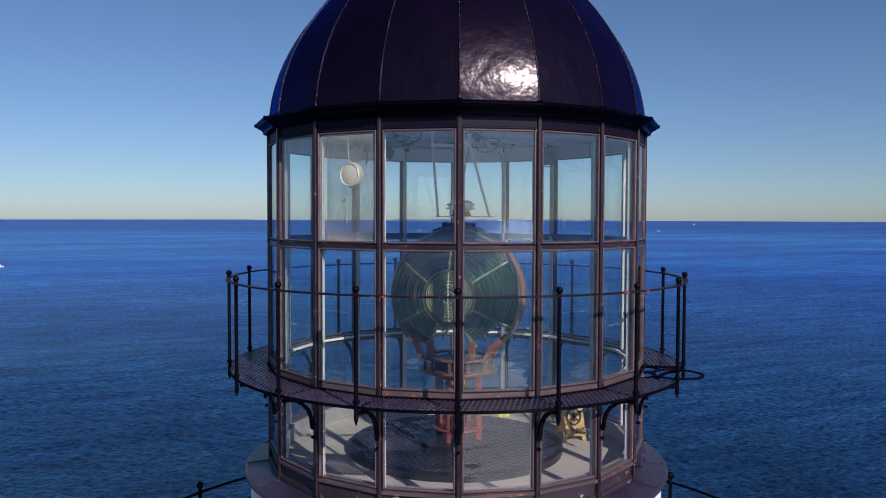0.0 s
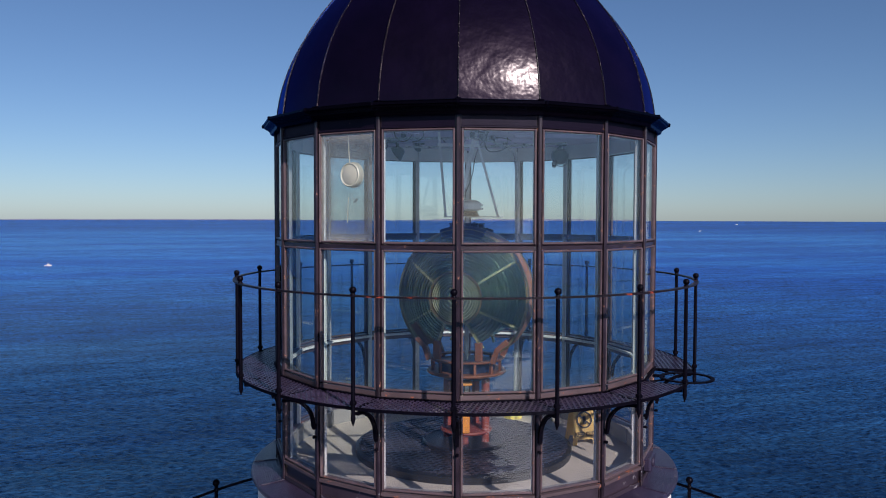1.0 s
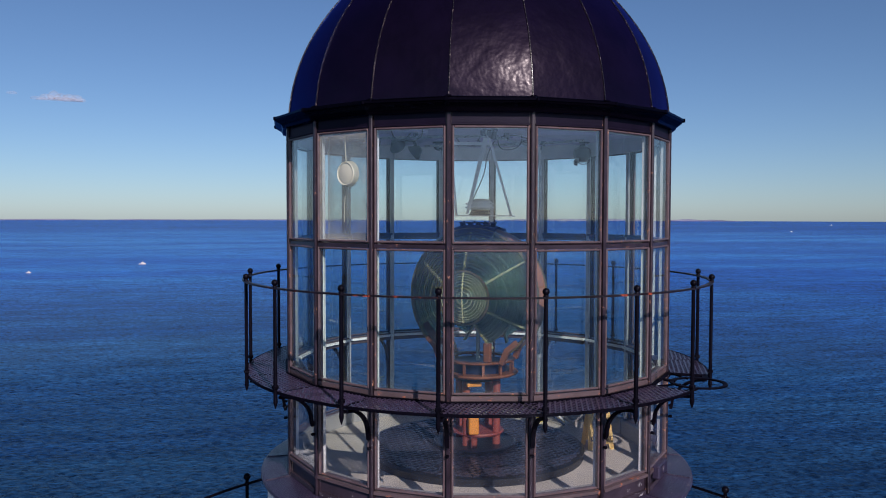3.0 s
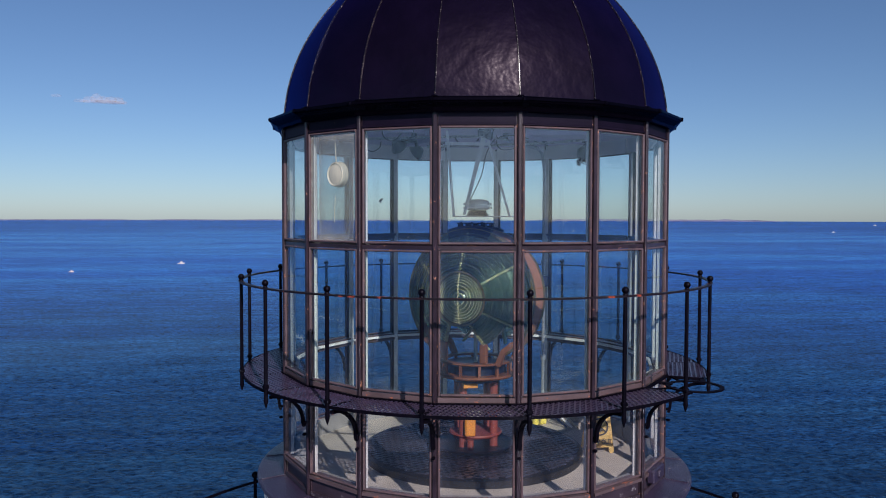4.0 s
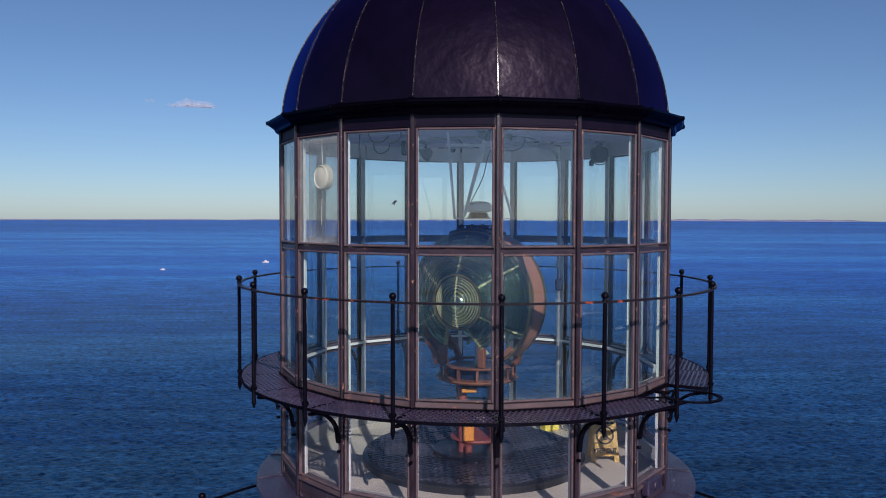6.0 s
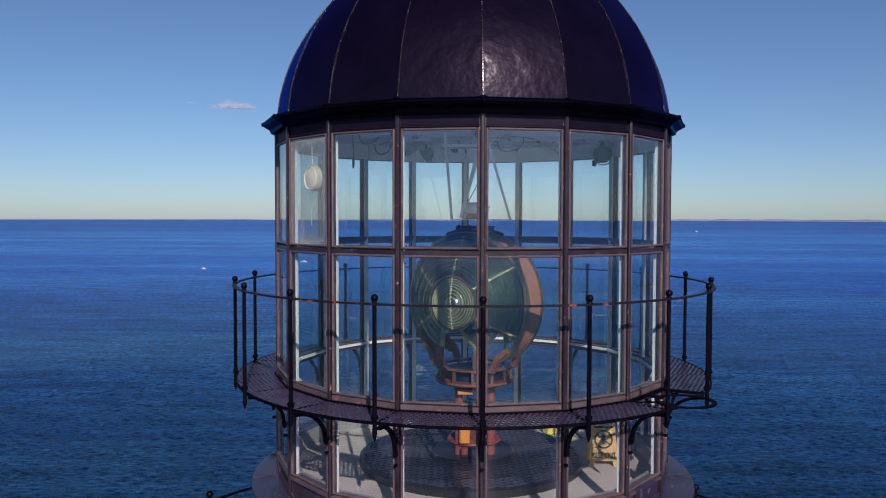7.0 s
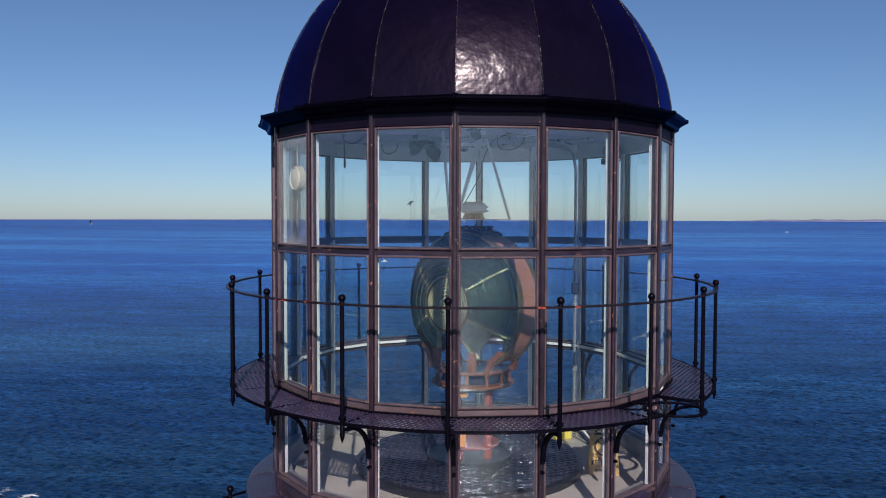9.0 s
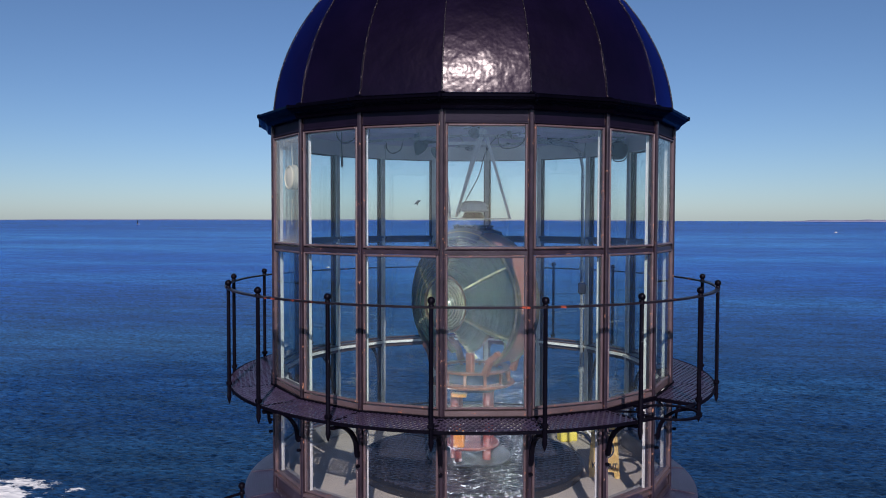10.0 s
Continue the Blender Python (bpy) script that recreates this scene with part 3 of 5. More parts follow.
def far_coast(name, az0, az1, high, label, seed):
    bm = bmesh.new()
    n = 120
    prev = None
    for i in range(n + 1):
        u = i / n
        a = radians(az0 + (az1 - az0) * u)
        e = min(1.0, 6 * u, 6 * (1 - u))
        hh = high * e * (0.45 + 0.8 * noise.noise(Vector((u * 5, seed, 0))) ** 2 + 0.35 * noise.noise(Vector((u * 17, seed, 3)))) + 0.6
        row = [bm.verts.new((r * math.sin(a), r * math.cos(a), z)) for r, z in ((4830, -24), (4832, -20.6 + hh * 0.4), (4850, -20.6 + hh), (4880, -24))]
        if prev:
            for j in range(3):
                bm.faces.new((prev[j], row[j], row[j + 1], prev[j + 1]))
        prev = row
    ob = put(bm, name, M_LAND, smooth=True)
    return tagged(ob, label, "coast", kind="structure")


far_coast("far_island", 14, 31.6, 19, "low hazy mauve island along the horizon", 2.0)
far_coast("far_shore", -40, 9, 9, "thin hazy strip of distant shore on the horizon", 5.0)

bm = bmesh.new()
random.seed(4)
for x, z, rx, rz in ((-95, 2, 34, 7), (-55, 7, 34, 13), (-22, 14, 30, 20), (12, 9, 34, 15), (48, 9, 32, 16), (82, 8, 30, 15), (104, 3, 22, 9), (0, 0, 100, 7), (40, 2, 70, 8), (-212, 22, 24, 6)):
    r = bmesh.ops.create_icosphere(bm, subdivisions=4, radius=1.0)
    for v in r["verts"]:
        v.co *= 1 + 0.22 * noise.noise(v.co * 2.1 + Vector((x, z, 0))) + 0.1 * noise.noise(v.co * 5.5 + Vector((z, x, 0)))
        v.co = Vector((v.co.x * rx + x, v.co.y * 16, max(v.co.z, -0.55) * rz * 1.45 + z))
cl = put(bm, "cloud", M_CLOUD, smooth=True)
cl.matrix_world = pose(-1162, 4408, 598, 0, 0, 14)
tagged(cl, "small flat pinkish white cloud low in the sky", "cloud", kind="structure")


def motor_boat(x, y, size, label):
    z = sea_z(math.hypot(x, y))
    root = empty("motor_boat", label, "boat", group="boats", at=(x, y, z))
    root.rotation_euler = (0, 0, radians(-20))
    root.scale = (size, size, size)
    bm = bmesh.new()
    secs = [(-4.2, 1.2, 0.9), (-2, 1.4, 1.0), (1, 1.35, 1.15), (3.2, 0.8, 1.4), (4.4, 0.05, 1.6)]
    prev = None
    for px, w, h in secs:
        row = [bm.verts.new(p) for p in ((px, -w, h), (px, -w * 0.7, -0.3), (px, w * 0.7, -0.3), (px, w, h))]
        if prev:
            for j in range(4):
                bm.faces.new((prev[j], row[j], row[(j + 1) % 4], prev[(j + 1) % 4]))
        else:
            bm.faces.new(row)
        prev = row
    bm.faces.new(prev)
    part("hull", bm, M_HULL, root)
    bm = bmesh.new()
    box(bm, (0.3, 0, 1.9), (2.6, 1.9, 1.7), bevel=0.25)
    part("cabin", bm, M_HULL, root)
    bm = bmesh.new()
    tube(bm, [(0, 0, 2.6), (0, 0, 5.0)], 0.07, 6)
    part("mast", bm, M_STEEL, root)


motor_boat(-225, 739, 0.55, "small white motor boat on the open sea")
motor_boat(-151, 855, 0.85, "white cabin motor boat on the open sea")
motor_boat(2300, 3060, 1.3, "far white motor boat, a speck below the horizon")
motor_boat(1455, 2110, 0.9, "far white motor boat, a speck on the sea")
motor_boat(760, 2380, 0.9, "far white motor boat, a speck on the sea")

sx, sy = -1800, 3166
root = empty("sailing_boat", "far white sailing boat with raised sails", "boat", group="boats", at=(sx, sy, sea_z(math.hypot(sx, sy))))
bm = bmesh.new()
box(bm, (0, 0, 0.8), (12, 3, 1.8), bevel=0.5)
part("hull", bm, M_HULL, root)
bm = bmesh.new()
tube(bm, [(0, 0, 1), (0, 0, 22)], 0.12, 6)
part("mast", bm, M_STEEL, root)
bm = bmesh.new()
a, c, d = ((0.3, -0.3, 2.5), (-7.5, -0.3, 2.5), (0.3, -0.3, 22))
f = bm.faces.new([bm.verts.new(p) for p in (a, c, d)])
bmesh.ops.solidify(bm, geom=[f], thickness=0.08)
part("sail", bm, M_HULL, root)

# ---------------------------------------------------------------- the tower under the lantern
RV = 1.815                                 # radius of the lantern's corners
AP = RV * math.cos(radians(10.0))         # and of the middle of its sides
HALF = RV * math.sin(radians(10.0))

bm = bmesh.new()
lathe(bm, [(4.6, -51), (3.4, -5.2), (3.6, -4.8), (3.95, -4.45), (3.95, -4.15), (2.0, -4.12), (2.0, -2.24), (1.6, -2.24)], 64)
tagged(put(bm, "tower", M_TOWER, smooth=True), "whitewashed round lighthouse tower under the lantern", "tower", kind="structure")

low = empty("lower_gallery_railing", "black iron railing with ball-topped posts round the lower gallery", "railing", kind="structure")
bm = bmesh.new()
tube(bm, [(3.75, 0, -4.15), (3.75, 0, -3.19)], 0.022, 8)
bmesh.ops.create_uvsphere(bm, u_segments=12, v_segments=8, radius=0.045, matrix=pose(3.75, 0, -3.165))
bmesh.ops.create_uvsphere(bm, u_segments=10, v_segments=6, radius=0.032, matrix=pose(3.75, 0, -3.26))
post0 = part("post", bm, M_IRON, low, smooth=True)
bm = bmesh.new()
for z in (-3.26, -3.55, -3.85):
    tube(bm, [(3.75 * math.cos(radians(18 * j / 6)), 3.75 * math.sin(radians(18 * j / 6)), z) for j in range(7)], 0.018, 8)
rail0 = part("rail", bm, M_IRON, low, smooth=True)
for ob in (post0, rail0):
    ob.matrix_basis = Matrix.Rotation(radians(2.7), 4, "Z")
    for j in range(1, 20):
        twin(ob, Matrix.Rotation(radians(2.7 + 18 * j), 4, "Z"))

# ---------------------------------------------------------------- lantern: floor, ceiling, ledge
bm = bmesh.new()
segs = [(1.74 * math.sin(radians(20.0 * k)), -1.74 * math.cos(radians(20.0 * k))) for k in range(18)]
top = [bm.verts.new((x, y, -2.10)) for x, y in segs]
bot = [bm.verts.new((x, y, -2.18)) for x, y in segs]
bm.faces.new(top)
bm.faces.new(bot[::-1])
for j in range(18):
    bm.faces.new((top[j], bot[j], bot[(j + 1) % 18], top[(j + 1) % 18]))
tagged(put(bm, "floor", M_FLOOR), "worn pale grey painted lantern room floor", "floor", kind="structure")

bm = bmesh.new()
lo = [bm.verts.new((x, y, 1.035)) for x, y in segs]
mid = [bm.verts.new((x * 0.6, y * 0.6, 1.055)) for x, y in segs]
up = [bm.verts.new((x, y, 1.085)) for x, y in segs]
for j in range(18):
    j2 = (j + 1) % 18
    bm.faces.new((lo[j], mid[j], mid[j2], lo[j2]))
    bm.faces.new((lo[j], lo[j2], up[j2], up[j]))
bm.faces.new(mid)
bm.faces.new(up)
for k in range(0, 18, 2):
    box(bm, (0, -1.1, 1.03), (0.05, 1.2, 0.04), turn(k))
tagged(put(bm, "ceiling", M_CEIL), "pale lavender grey painted lantern ceiling with ribs", "ceiling", kind="structure")

ledge = empty("ledge", "weathered plum grey metal ledge round the foot of the lantern", "ledge", kind="structure")
bm = bmesh.new()
PL = [(1.76, -2.120), (2.035, -2.145), (2.055, -2.155), (2.062, -2.175), (2.05, -2.20), (1.97, -2.235), (1.76, -2.235)]
prev = None
for j in range(7):
    a = radians(-9.87 + 19.74 * j / 6)
    row = [bm.verts.new((r * math.sin(a), -r * math.cos(a), z)) for r, z in PL]
    if prev:
        for i in range(len(PL)):
            bm.faces.new((prev[i], row[i], row[(i + 1) % len(PL)], prev[(i + 1) % len(PL)]))
    else:
        bm.faces.new(row[::-1])
    prev = row
bm.faces.new(prev)
plate0 = part("ledge_plate", bm, M_LEDGE, ledge, smooth=True)
bm = bmesh.new()
box(bm, (0, 0, 0), (0.05, 0.21, 0.010), pose(0, -1.93, -2.134, 5.2, 0, 0))
strip0 = part("seam_strip", bm, M_LEDGE, ledge)
plate0.matrix_basis = turn(0.5)
for k in range(1, 18):
    twin(plate0, turn(k + 0.5))
    twin(strip0, turn(k))

# ---------------------------------------------------------------- lantern: glazing
lantern = empty("lantern_room", "many-sided glazed lantern room with brown iron mullions", "lantern room", kind="structure")


def ring_part(name, bm, mat, at_corner, label="", parent=None, smooth=False, back=0.0):
    ob = part(name, bm, mat, parent or lantern, label, smooth)
    obs = [ob]
    off = (0 if at_corner else 0.5) - back / 20.0
    ob.matrix_basis = turn(off)
    for k in range(1, 18):
        obs.append(twin(ob, turn(k + off), parent or lantern))
    return obs


# mullions at the corners: outer rib, its two cover strips, and the white inner post
bm = bmesh.new()
box(bm, (0, -(RV + 0.008), -0.5615), (0.032, 0.026, 3.123), bevel=0.007)
box(bm, (0, -(RV - 0.024), -0.5615), (0.050, 0.04, 3.123))
ring_part("mullion", bm, M_MULLION, True)
bm = bmesh.new()
box(bm, (0, -1.762, -0.588), (0.036, 0.026, 3.244), bevel=0.006)
ring_part("inner_post", bm, M_POST, True, "cream painted inner post")
bm = bmesh.new()
box(bm, (0, -1.747, -0.588), (0.046, 0.006, 3.244))
ring_part("cover_strip", bm, M_COVER, True, "dull grey cover strip")

# transoms, sills, fascia and base panels on the sides
bm = bmesh.new()
segment(bm, [(RV + 0.005, -0.034), (RV + 0.005, -0.004), (RV - 0.02, 0.006), (RV - 0.08, 0.006), (RV - 0.08, -0.034)], inset=0.024)
ring_part("transom", bm, M_MULLION, False)
bm = bmesh.new()
segment(bm, [(RV - 0.085, 0.0), (RV - 0.085, 0.026), (RV - 0.11, 0.026), (RV - 0.11, 0.0)], inset=0.02)
ring_part("inner_transom", bm, M_MULLION, False)
bm = bmesh.new()
segment(bm, [(RV + 0.008, -1.185), (RV + 0.008, -1.15), (RV - 0.08, -1.142), (RV - 0.08, -1.218), (RV - 0.02, -1.218)], inset=0.024)
ring_part("sill", bm, M_SILL, False)
bm = bmesh.new()
segment(bm, [(RV - 0.085, -1.178), (RV - 0.085, -1.155), (RV - 0.115, -1.155), (RV - 0.115, -1.178)], inset=0.01)
ring_part("inner_sill", bm, M_WHITE, False, "white painted inner sill")
bm = bmesh.new()
segment(bm, [(RV, 0.898), (RV + 0.012, 0.902), (RV + 0.012, 0.912), (RV, 0.917), (RV, 1.0), (RV - 0.08, 1.0), (RV - 0.08, 0.898)], inset=0.024)
ring_part("fascia_panel", bm, M_FASCIA, False)
bm = bmesh.new()
segment(bm, [(RV - 0.085, 0.885), (RV - 0.085, 1.034), (RV - 0.115, 1.034), (RV - 0.115, 0.885)], inset=0.01)
ring_part("inner_header", bm, M_WHITE, False, "white painted inner header")
bm = bmesh.new()
segment(bm, [(RV + 0.02, -1.973), (RV + 0.02, -1.948), (RV - 0.08, -1.936), (RV - 0.08, -1.978)], inset=0.024)
ring_part("lower_sill", bm, M_SILL, False)
bm = bmesh.new()
segment(bm, [(RV - 0.01, -2.123), (RV - 0.01, -1.978), (RV - 0.08, -1.978), (RV - 0.08, -2.123)], inset=0.024)
box(bm, (0, -AP - 0.004, -2.10), (2 * HALF - 0.07, 0.02, 0.035))
ring_part("base_panel", bm, M_BASE, False)
bm = bmesh.new()
segment(bm, [(RV - 0.085, -2.10), (RV - 0.085, -1.938), (RV - 0.12, -1.938), (RV - 0.12, -2.10)], inset=0.01)
ring_part("inner_base_panel", bm, M_DADO, False, "pale grey painted inner base panel")


def window(z0, z1, pane=None):
    """A row of framed panes, one to a side."""
    w, t = HALF - 0.024, 0.017
    bm = bmesh.new()
    y = -AP - 0.002
    for c, s in (((-w + t / 2, y, (z0 + z1) / 2), (t, 0.026, z1 - z0)), ((w - t / 2, y, (z0 + z1) / 2), (t, 0.026, z1 - z0)),
                 ((0, y, z1 - t / 2), (2 * w - 2 * t, 0.024, t)), ((0, y, z0 + t / 2), (2 * w - 2 * t, 0.024, t))):
        box(bm, c, s, bevel=0.006)
    frames = ring_part("window_frame", bm, M_TRIM, False)
    bm = bmesh.new()
    box(bm, (0, -AP + 0.004, (z0 + z1) / 2), (2 * (w - t) + 0.01, 0.006, z1 - z0 - 2 * t + 0.01))
    first = None
    for k, f in enumerate(frames):
        if first is None:
            first = part("pane", bm, pane or M_PANE, f)
        else:
            twin(first, Matrix.Identity(4), f)
    return frames


TOP_ROW = window(0.008, 0.896)
window(-1.14, -0.036, M_PANE_MID)
window(-1.934, -1.22, M_PANE_LOW)

# the side with the frosted pane and the round vent cap: corners -3 and -2
frosted = TOP_ROW[15].children[0]
frosted.data = frosted.data.copy()
frosted.data.materials[0] = M_FROST
frosted["label"] = "milky frosted glass pane"

bm = bmesh.new()
box(bm, (0, -AP + 0.085, 0.455), (0.53, 0.004, 0.83))
ob = part("milky_sheet", bm, M_MILK, lantern, "milky plastic sheet behind a pane")
ob.matrix_basis = turn(-2.5)

vent = empty("vent_cap", "round cream vent cap with cords on a frosted pane", "vent")
vent.matrix_basis = turn(-2.5) @ pose(0, 0.042, 0)
bm = bmesh.new()
lathe(bm, [(0.0, 0.055), (0.07, 0.052), (0.098, 0.04), (0.104, 0.0), (0.0, 0.0)], 28, pose(0.02, -AP + 0.014, 0.555, 90, 0, 0))
part("cap", bm, M_CREAM, vent, smooth=True)
bm = bmesh.new()
lathe(bm, [(0.082, 0.046), (0.09, 0.055), (0.098, 0.046)], 28, pose(0.02, -AP + 0.014, 0.555, 90, 0, 0), closed=True)
part("rim", bm, M_CREAM, vent, smooth=True)
bm = bmesh.new()
tube(bm, [(-0.03, -AP + 0.01, 0.87), (-0.025, -AP + 0.008, 0.76), (-0.015, -AP + 0.008, 0.65)], 0.0045, 6)
part("cord", bm, M_CREAM, vent, smooth=True)
bm = bmesh.new()
tube(bm, [(-0.03, -AP + 0.01, 0.38), (-0.036, -AP + 0.008, 0.27), (-0.04, -AP + 0.01, 0.17)], 0.003, 6)
part("cord", bm, M_CREAM, vent, smooth=True)

# ---------------------------------------------------------------- roof
roof = empty("dome_roof", "glossy dark plum metal dome roof with standing seams", "roof", kind="structure")
CP = [(1.72, 0.995), (1.868, 0.995), (1.872, 1.006), (1.876, 1.018), (1.888, 1.03), (1.91, 1.042), (1.93, 1.054), (1.935, 1.066), (1.945, 1.070),
      (1.945, 1.088), (1.86, 1.098), (1.84, 1.104), (1.72, 1.104)]
bm = bmesh.new()
segment(bm, CP)
ring_part("cornice", bm, M_CORNICE, False, parent=roof)
bm = bmesh.new()
box(bm, (0, -1.932, 1.076), (0.03, 0.04, 0.036), bevel=0.008)
box(bm, (0, -1.83, 1.110), (0.05, 0.05, 0.022), bevel=0.008)
ring_part("joint_cover", bm, M_CORNICE, True, parent=roof)

def dome(z):
    """Corner radius of the dome at a height."""
    u = z - 1.10
    if u <= 1.25:
        return 1.812 - 0.3276 * max(u, 0) ** 2.2 - 0.083 * u
    return 1.173 * max(0.0, 1 - ((u - 1.25) / 0.72) ** 1.0) ** 0.62


ZS = [1.098 + 1.967 * (i / 30) for i in range(31)]
bm = bmesh.new()
prev = None
for z in ZS:
    r = max(dome(z), 0.03)
    row = []
    for j in range(9):
        u = -1 + j / 4
        bulge = 0.004 * (1 - u * u) * r
        row.append(bm.verts.new((u * r * math.sin(radians(10.0)), -r * math.cos(radians(10.0)) - bulge, z)))
    if prev:
        for j in range(8):
            bm.faces.new((prev[j], prev[j + 1], row[j + 1], row[j]))
    prev = row
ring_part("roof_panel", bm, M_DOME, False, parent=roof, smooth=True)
bm = bmesh.new()
segment(bm, [(1.80, 1.105), (1.842, 1.107), (1.842, 1.113), (1.822, 1.117), (1.80, 1.121)], inset=0.006)
ring_part("drip_strip", bm, M_CORNICE, False, parent=roof)
bm = bmesh.new()
strap(bm, [(0, -max(dome(z), 0.03) - 0.001, z) for z in ZS], 0.007, 0.016, (1, 0, 0))
ring_part("seam", bm, M_SEAM, True, parent=roof)

# ---------------------------------------------------------------- upper gallery
gallery = empty("gallery", "dark iron gallery with grating deck, brackets and thin railing", "gallery", kind="structure")
GZ, GR = -1.200, 2.185
HOOP = (2, )                               # the side that has a ladder hoop in place of the grating


def grating(k):
    """The mesh of one side, its diamonds turned with the side towards the front."""
    poly = []
    for j in range(7):
        b_ = radians(20.0 * (k + 0.5) + LEAD - 9.8 + 19.6 * j / 6)
        poly.append((GR * math.sin(b_), -GR * math.cos(b_)))
    for e in (9.9, -9.9):
        b_ = radians(20.0 * (k + 0.5) + LEAD + e)
        poly.append((1.838 * math.sin(b_), -1.838 * math.cos(b_)))
    lay = 0.6 * (20.0 * (k + 0.5) - (360 if k > 8 else 0))
    if abs(lay) > 38:
        lay = 0.0
    bm = bmesh.new()
    lattice(bm, poly, GZ, 66, 0.040, 0.0125, 0.009, lay)
    return part("grating", bm, M_GRATE, gallery)


for k in range(18):
    if k not in HOOP:
        grating(k)
bm = bmesh.new()
strap(bm, [(GR * math.sin(radians(-10 + 20 * j / 6)), -GR * math.cos(radians(-10 + 20 * j / 6)), GZ - 0.005) for j in range(7)], 0.022, 0.012, (0, 0, 1))
e0 = part("edge_bar", bm, M_IRON, gallery)
e0.matrix_basis = turn(0.5)
bm = bmesh.new()
strap(bm, [(-0.32, -1.818, GZ), (0.32, -1.818, GZ)], 0.03, 0.01, (0, 0, 1))
i0 = part("inner_edge_bar", bm, M_IRON, gallery)
i0.matrix_basis = turn(0.5)
for k in range(1, 18):
    if k not in HOOP:
        twin(e0, turn(k + 0.5))
    twin(i0, turn(k + 0.5))
bm = bmesh.new()
box(bm, (0, -2.0, GZ - 0.010), (0.03, 0.32, 0.024))
ring_part("deck_bearer", bm, M_IRON, True, parent=gallery)
bm = bmesh.new()
arc = [(0, -(2.17 - 0.30 * math.sin(radians(t))), -1.485 + 0.24 * math.cos(radians(t))) for t in range(0, 91, 10)]
strap(bm, arc + [(0, -1.868, -1.50), (0, -1.858, -1.53)], 0.030, 0.024, (1, 0, 0))
for z in (-1.50, -1.60):
    box(bm, (0, -1.856, z), (0.026, 0.034, 0.022), bevel=0.006)
ring_part("bracket", bm, M_IRON, True, parent=gallery)
PR = 2.197
bm = bmesh.new()
tube(bm, [(0, -PR, z) for z in (-1.335, -1.305, -1.28, -1.255, -1.24, -0.345)], [0.003, 0.013, 0.019, 0.017, 0.0165, 0.015], 10)
bmesh.ops.create_uvsphere(bm, u_segments=12, v_segments=8, radius=0.027, matrix=pose(0, -PR, -0.318))
bmesh.ops.create_uvsphere(bm, u_segments=10, v_segments=6, radius=0.021, matrix=pose(0, -PR, -0.355))
box(bm, (0, -PR, -1.16), (0.045, 0.045, 0.035), bevel=0.008)
ring_part("post", bm, M_IRON, True, parent=gallery, smooth=True, back=LEAD)
bm = bmesh.new()
strap(bm, [(PR * math.sin(radians(-10 + 20 * j / 6)), -PR * math.cos(radians(-10 + 20 * j / 6)), -0.362) for j in range(7)], 0.014, 0.038, (0, 0, 1))
ring_part("handrail", bm, M_RAIL, False, parent=gallery, back=LEAD)
# ladder hoop
bm = bmesh.new()
lathe(bm, [(0.204, -0.006), (0.238, -0.006), (0.238, 0.006), (0.204, 0.006)], 40, pose(0, -2.135, GZ - 0.005), closed=True)
for s in (-1, 1):
    strap(bm, [(s * 0.15, -2.0, GZ - 0.005), (s * 0.22, -1.92, GZ - 0.005), (s * 0.30, -1.855, GZ - 0.005)], 0.05, 0.016, (0.7, 0.7 * s, 0))
    strap(bm, [(s * 0.22, -2.15, GZ - 0.01), (s * 0.37, -2.12, GZ - 0.01)], 0.05, 0.016, (0, 1, 0))
strap(bm, [(0, -1.945, GZ - 0.005), (0, -1.84, GZ - 0.005)], 0.06, 0.016, (1, 0, 0))
h0 = part("ladder_hoop", bm, M_IRON, gallery, "flat black iron ladder hoop")
h0.matrix_basis = turn(2.5)

# ---------------------------------------------------------------- inside the lantern room
platform = empty("lens_platform", "black round tread plate platform on the floor", "platform")
bm = bmesh.new()
lathe(bm, [(1.065, -2.10), (1.07, -2.035), (1.055, -2.025), (0, -2.025)], 64)
part("plate", bm, M_PLATE, platform, smooth=True)
bm = bmesh.new()
circle = [(1.03 * math.cos(2 * math.pi * j / 24), 1.03 * math.sin(2 * math.pi * j / 24)) for j in range(24)]
lattice(bm, circle, -2.022, 30, 0.062, 0.02, 0.012)
tagged(part("tread_mesh", bm, M_TREAD, platform), kind="stuff")

LENS_Z, LENS_R, FACE = -0.55, 0.645, -35.0
lens = empty("fresnel_lens", "two-sided glass lens of ringed prisms on a bronze turntable", "lighthouse lens", at=(0.03, 0, 0))
lens.rotation_euler = (0, 0, radians(FACE))


def bulge(r):
    return 0.15 + 0.26 * (1 - (r / LENS_R) ** 2)


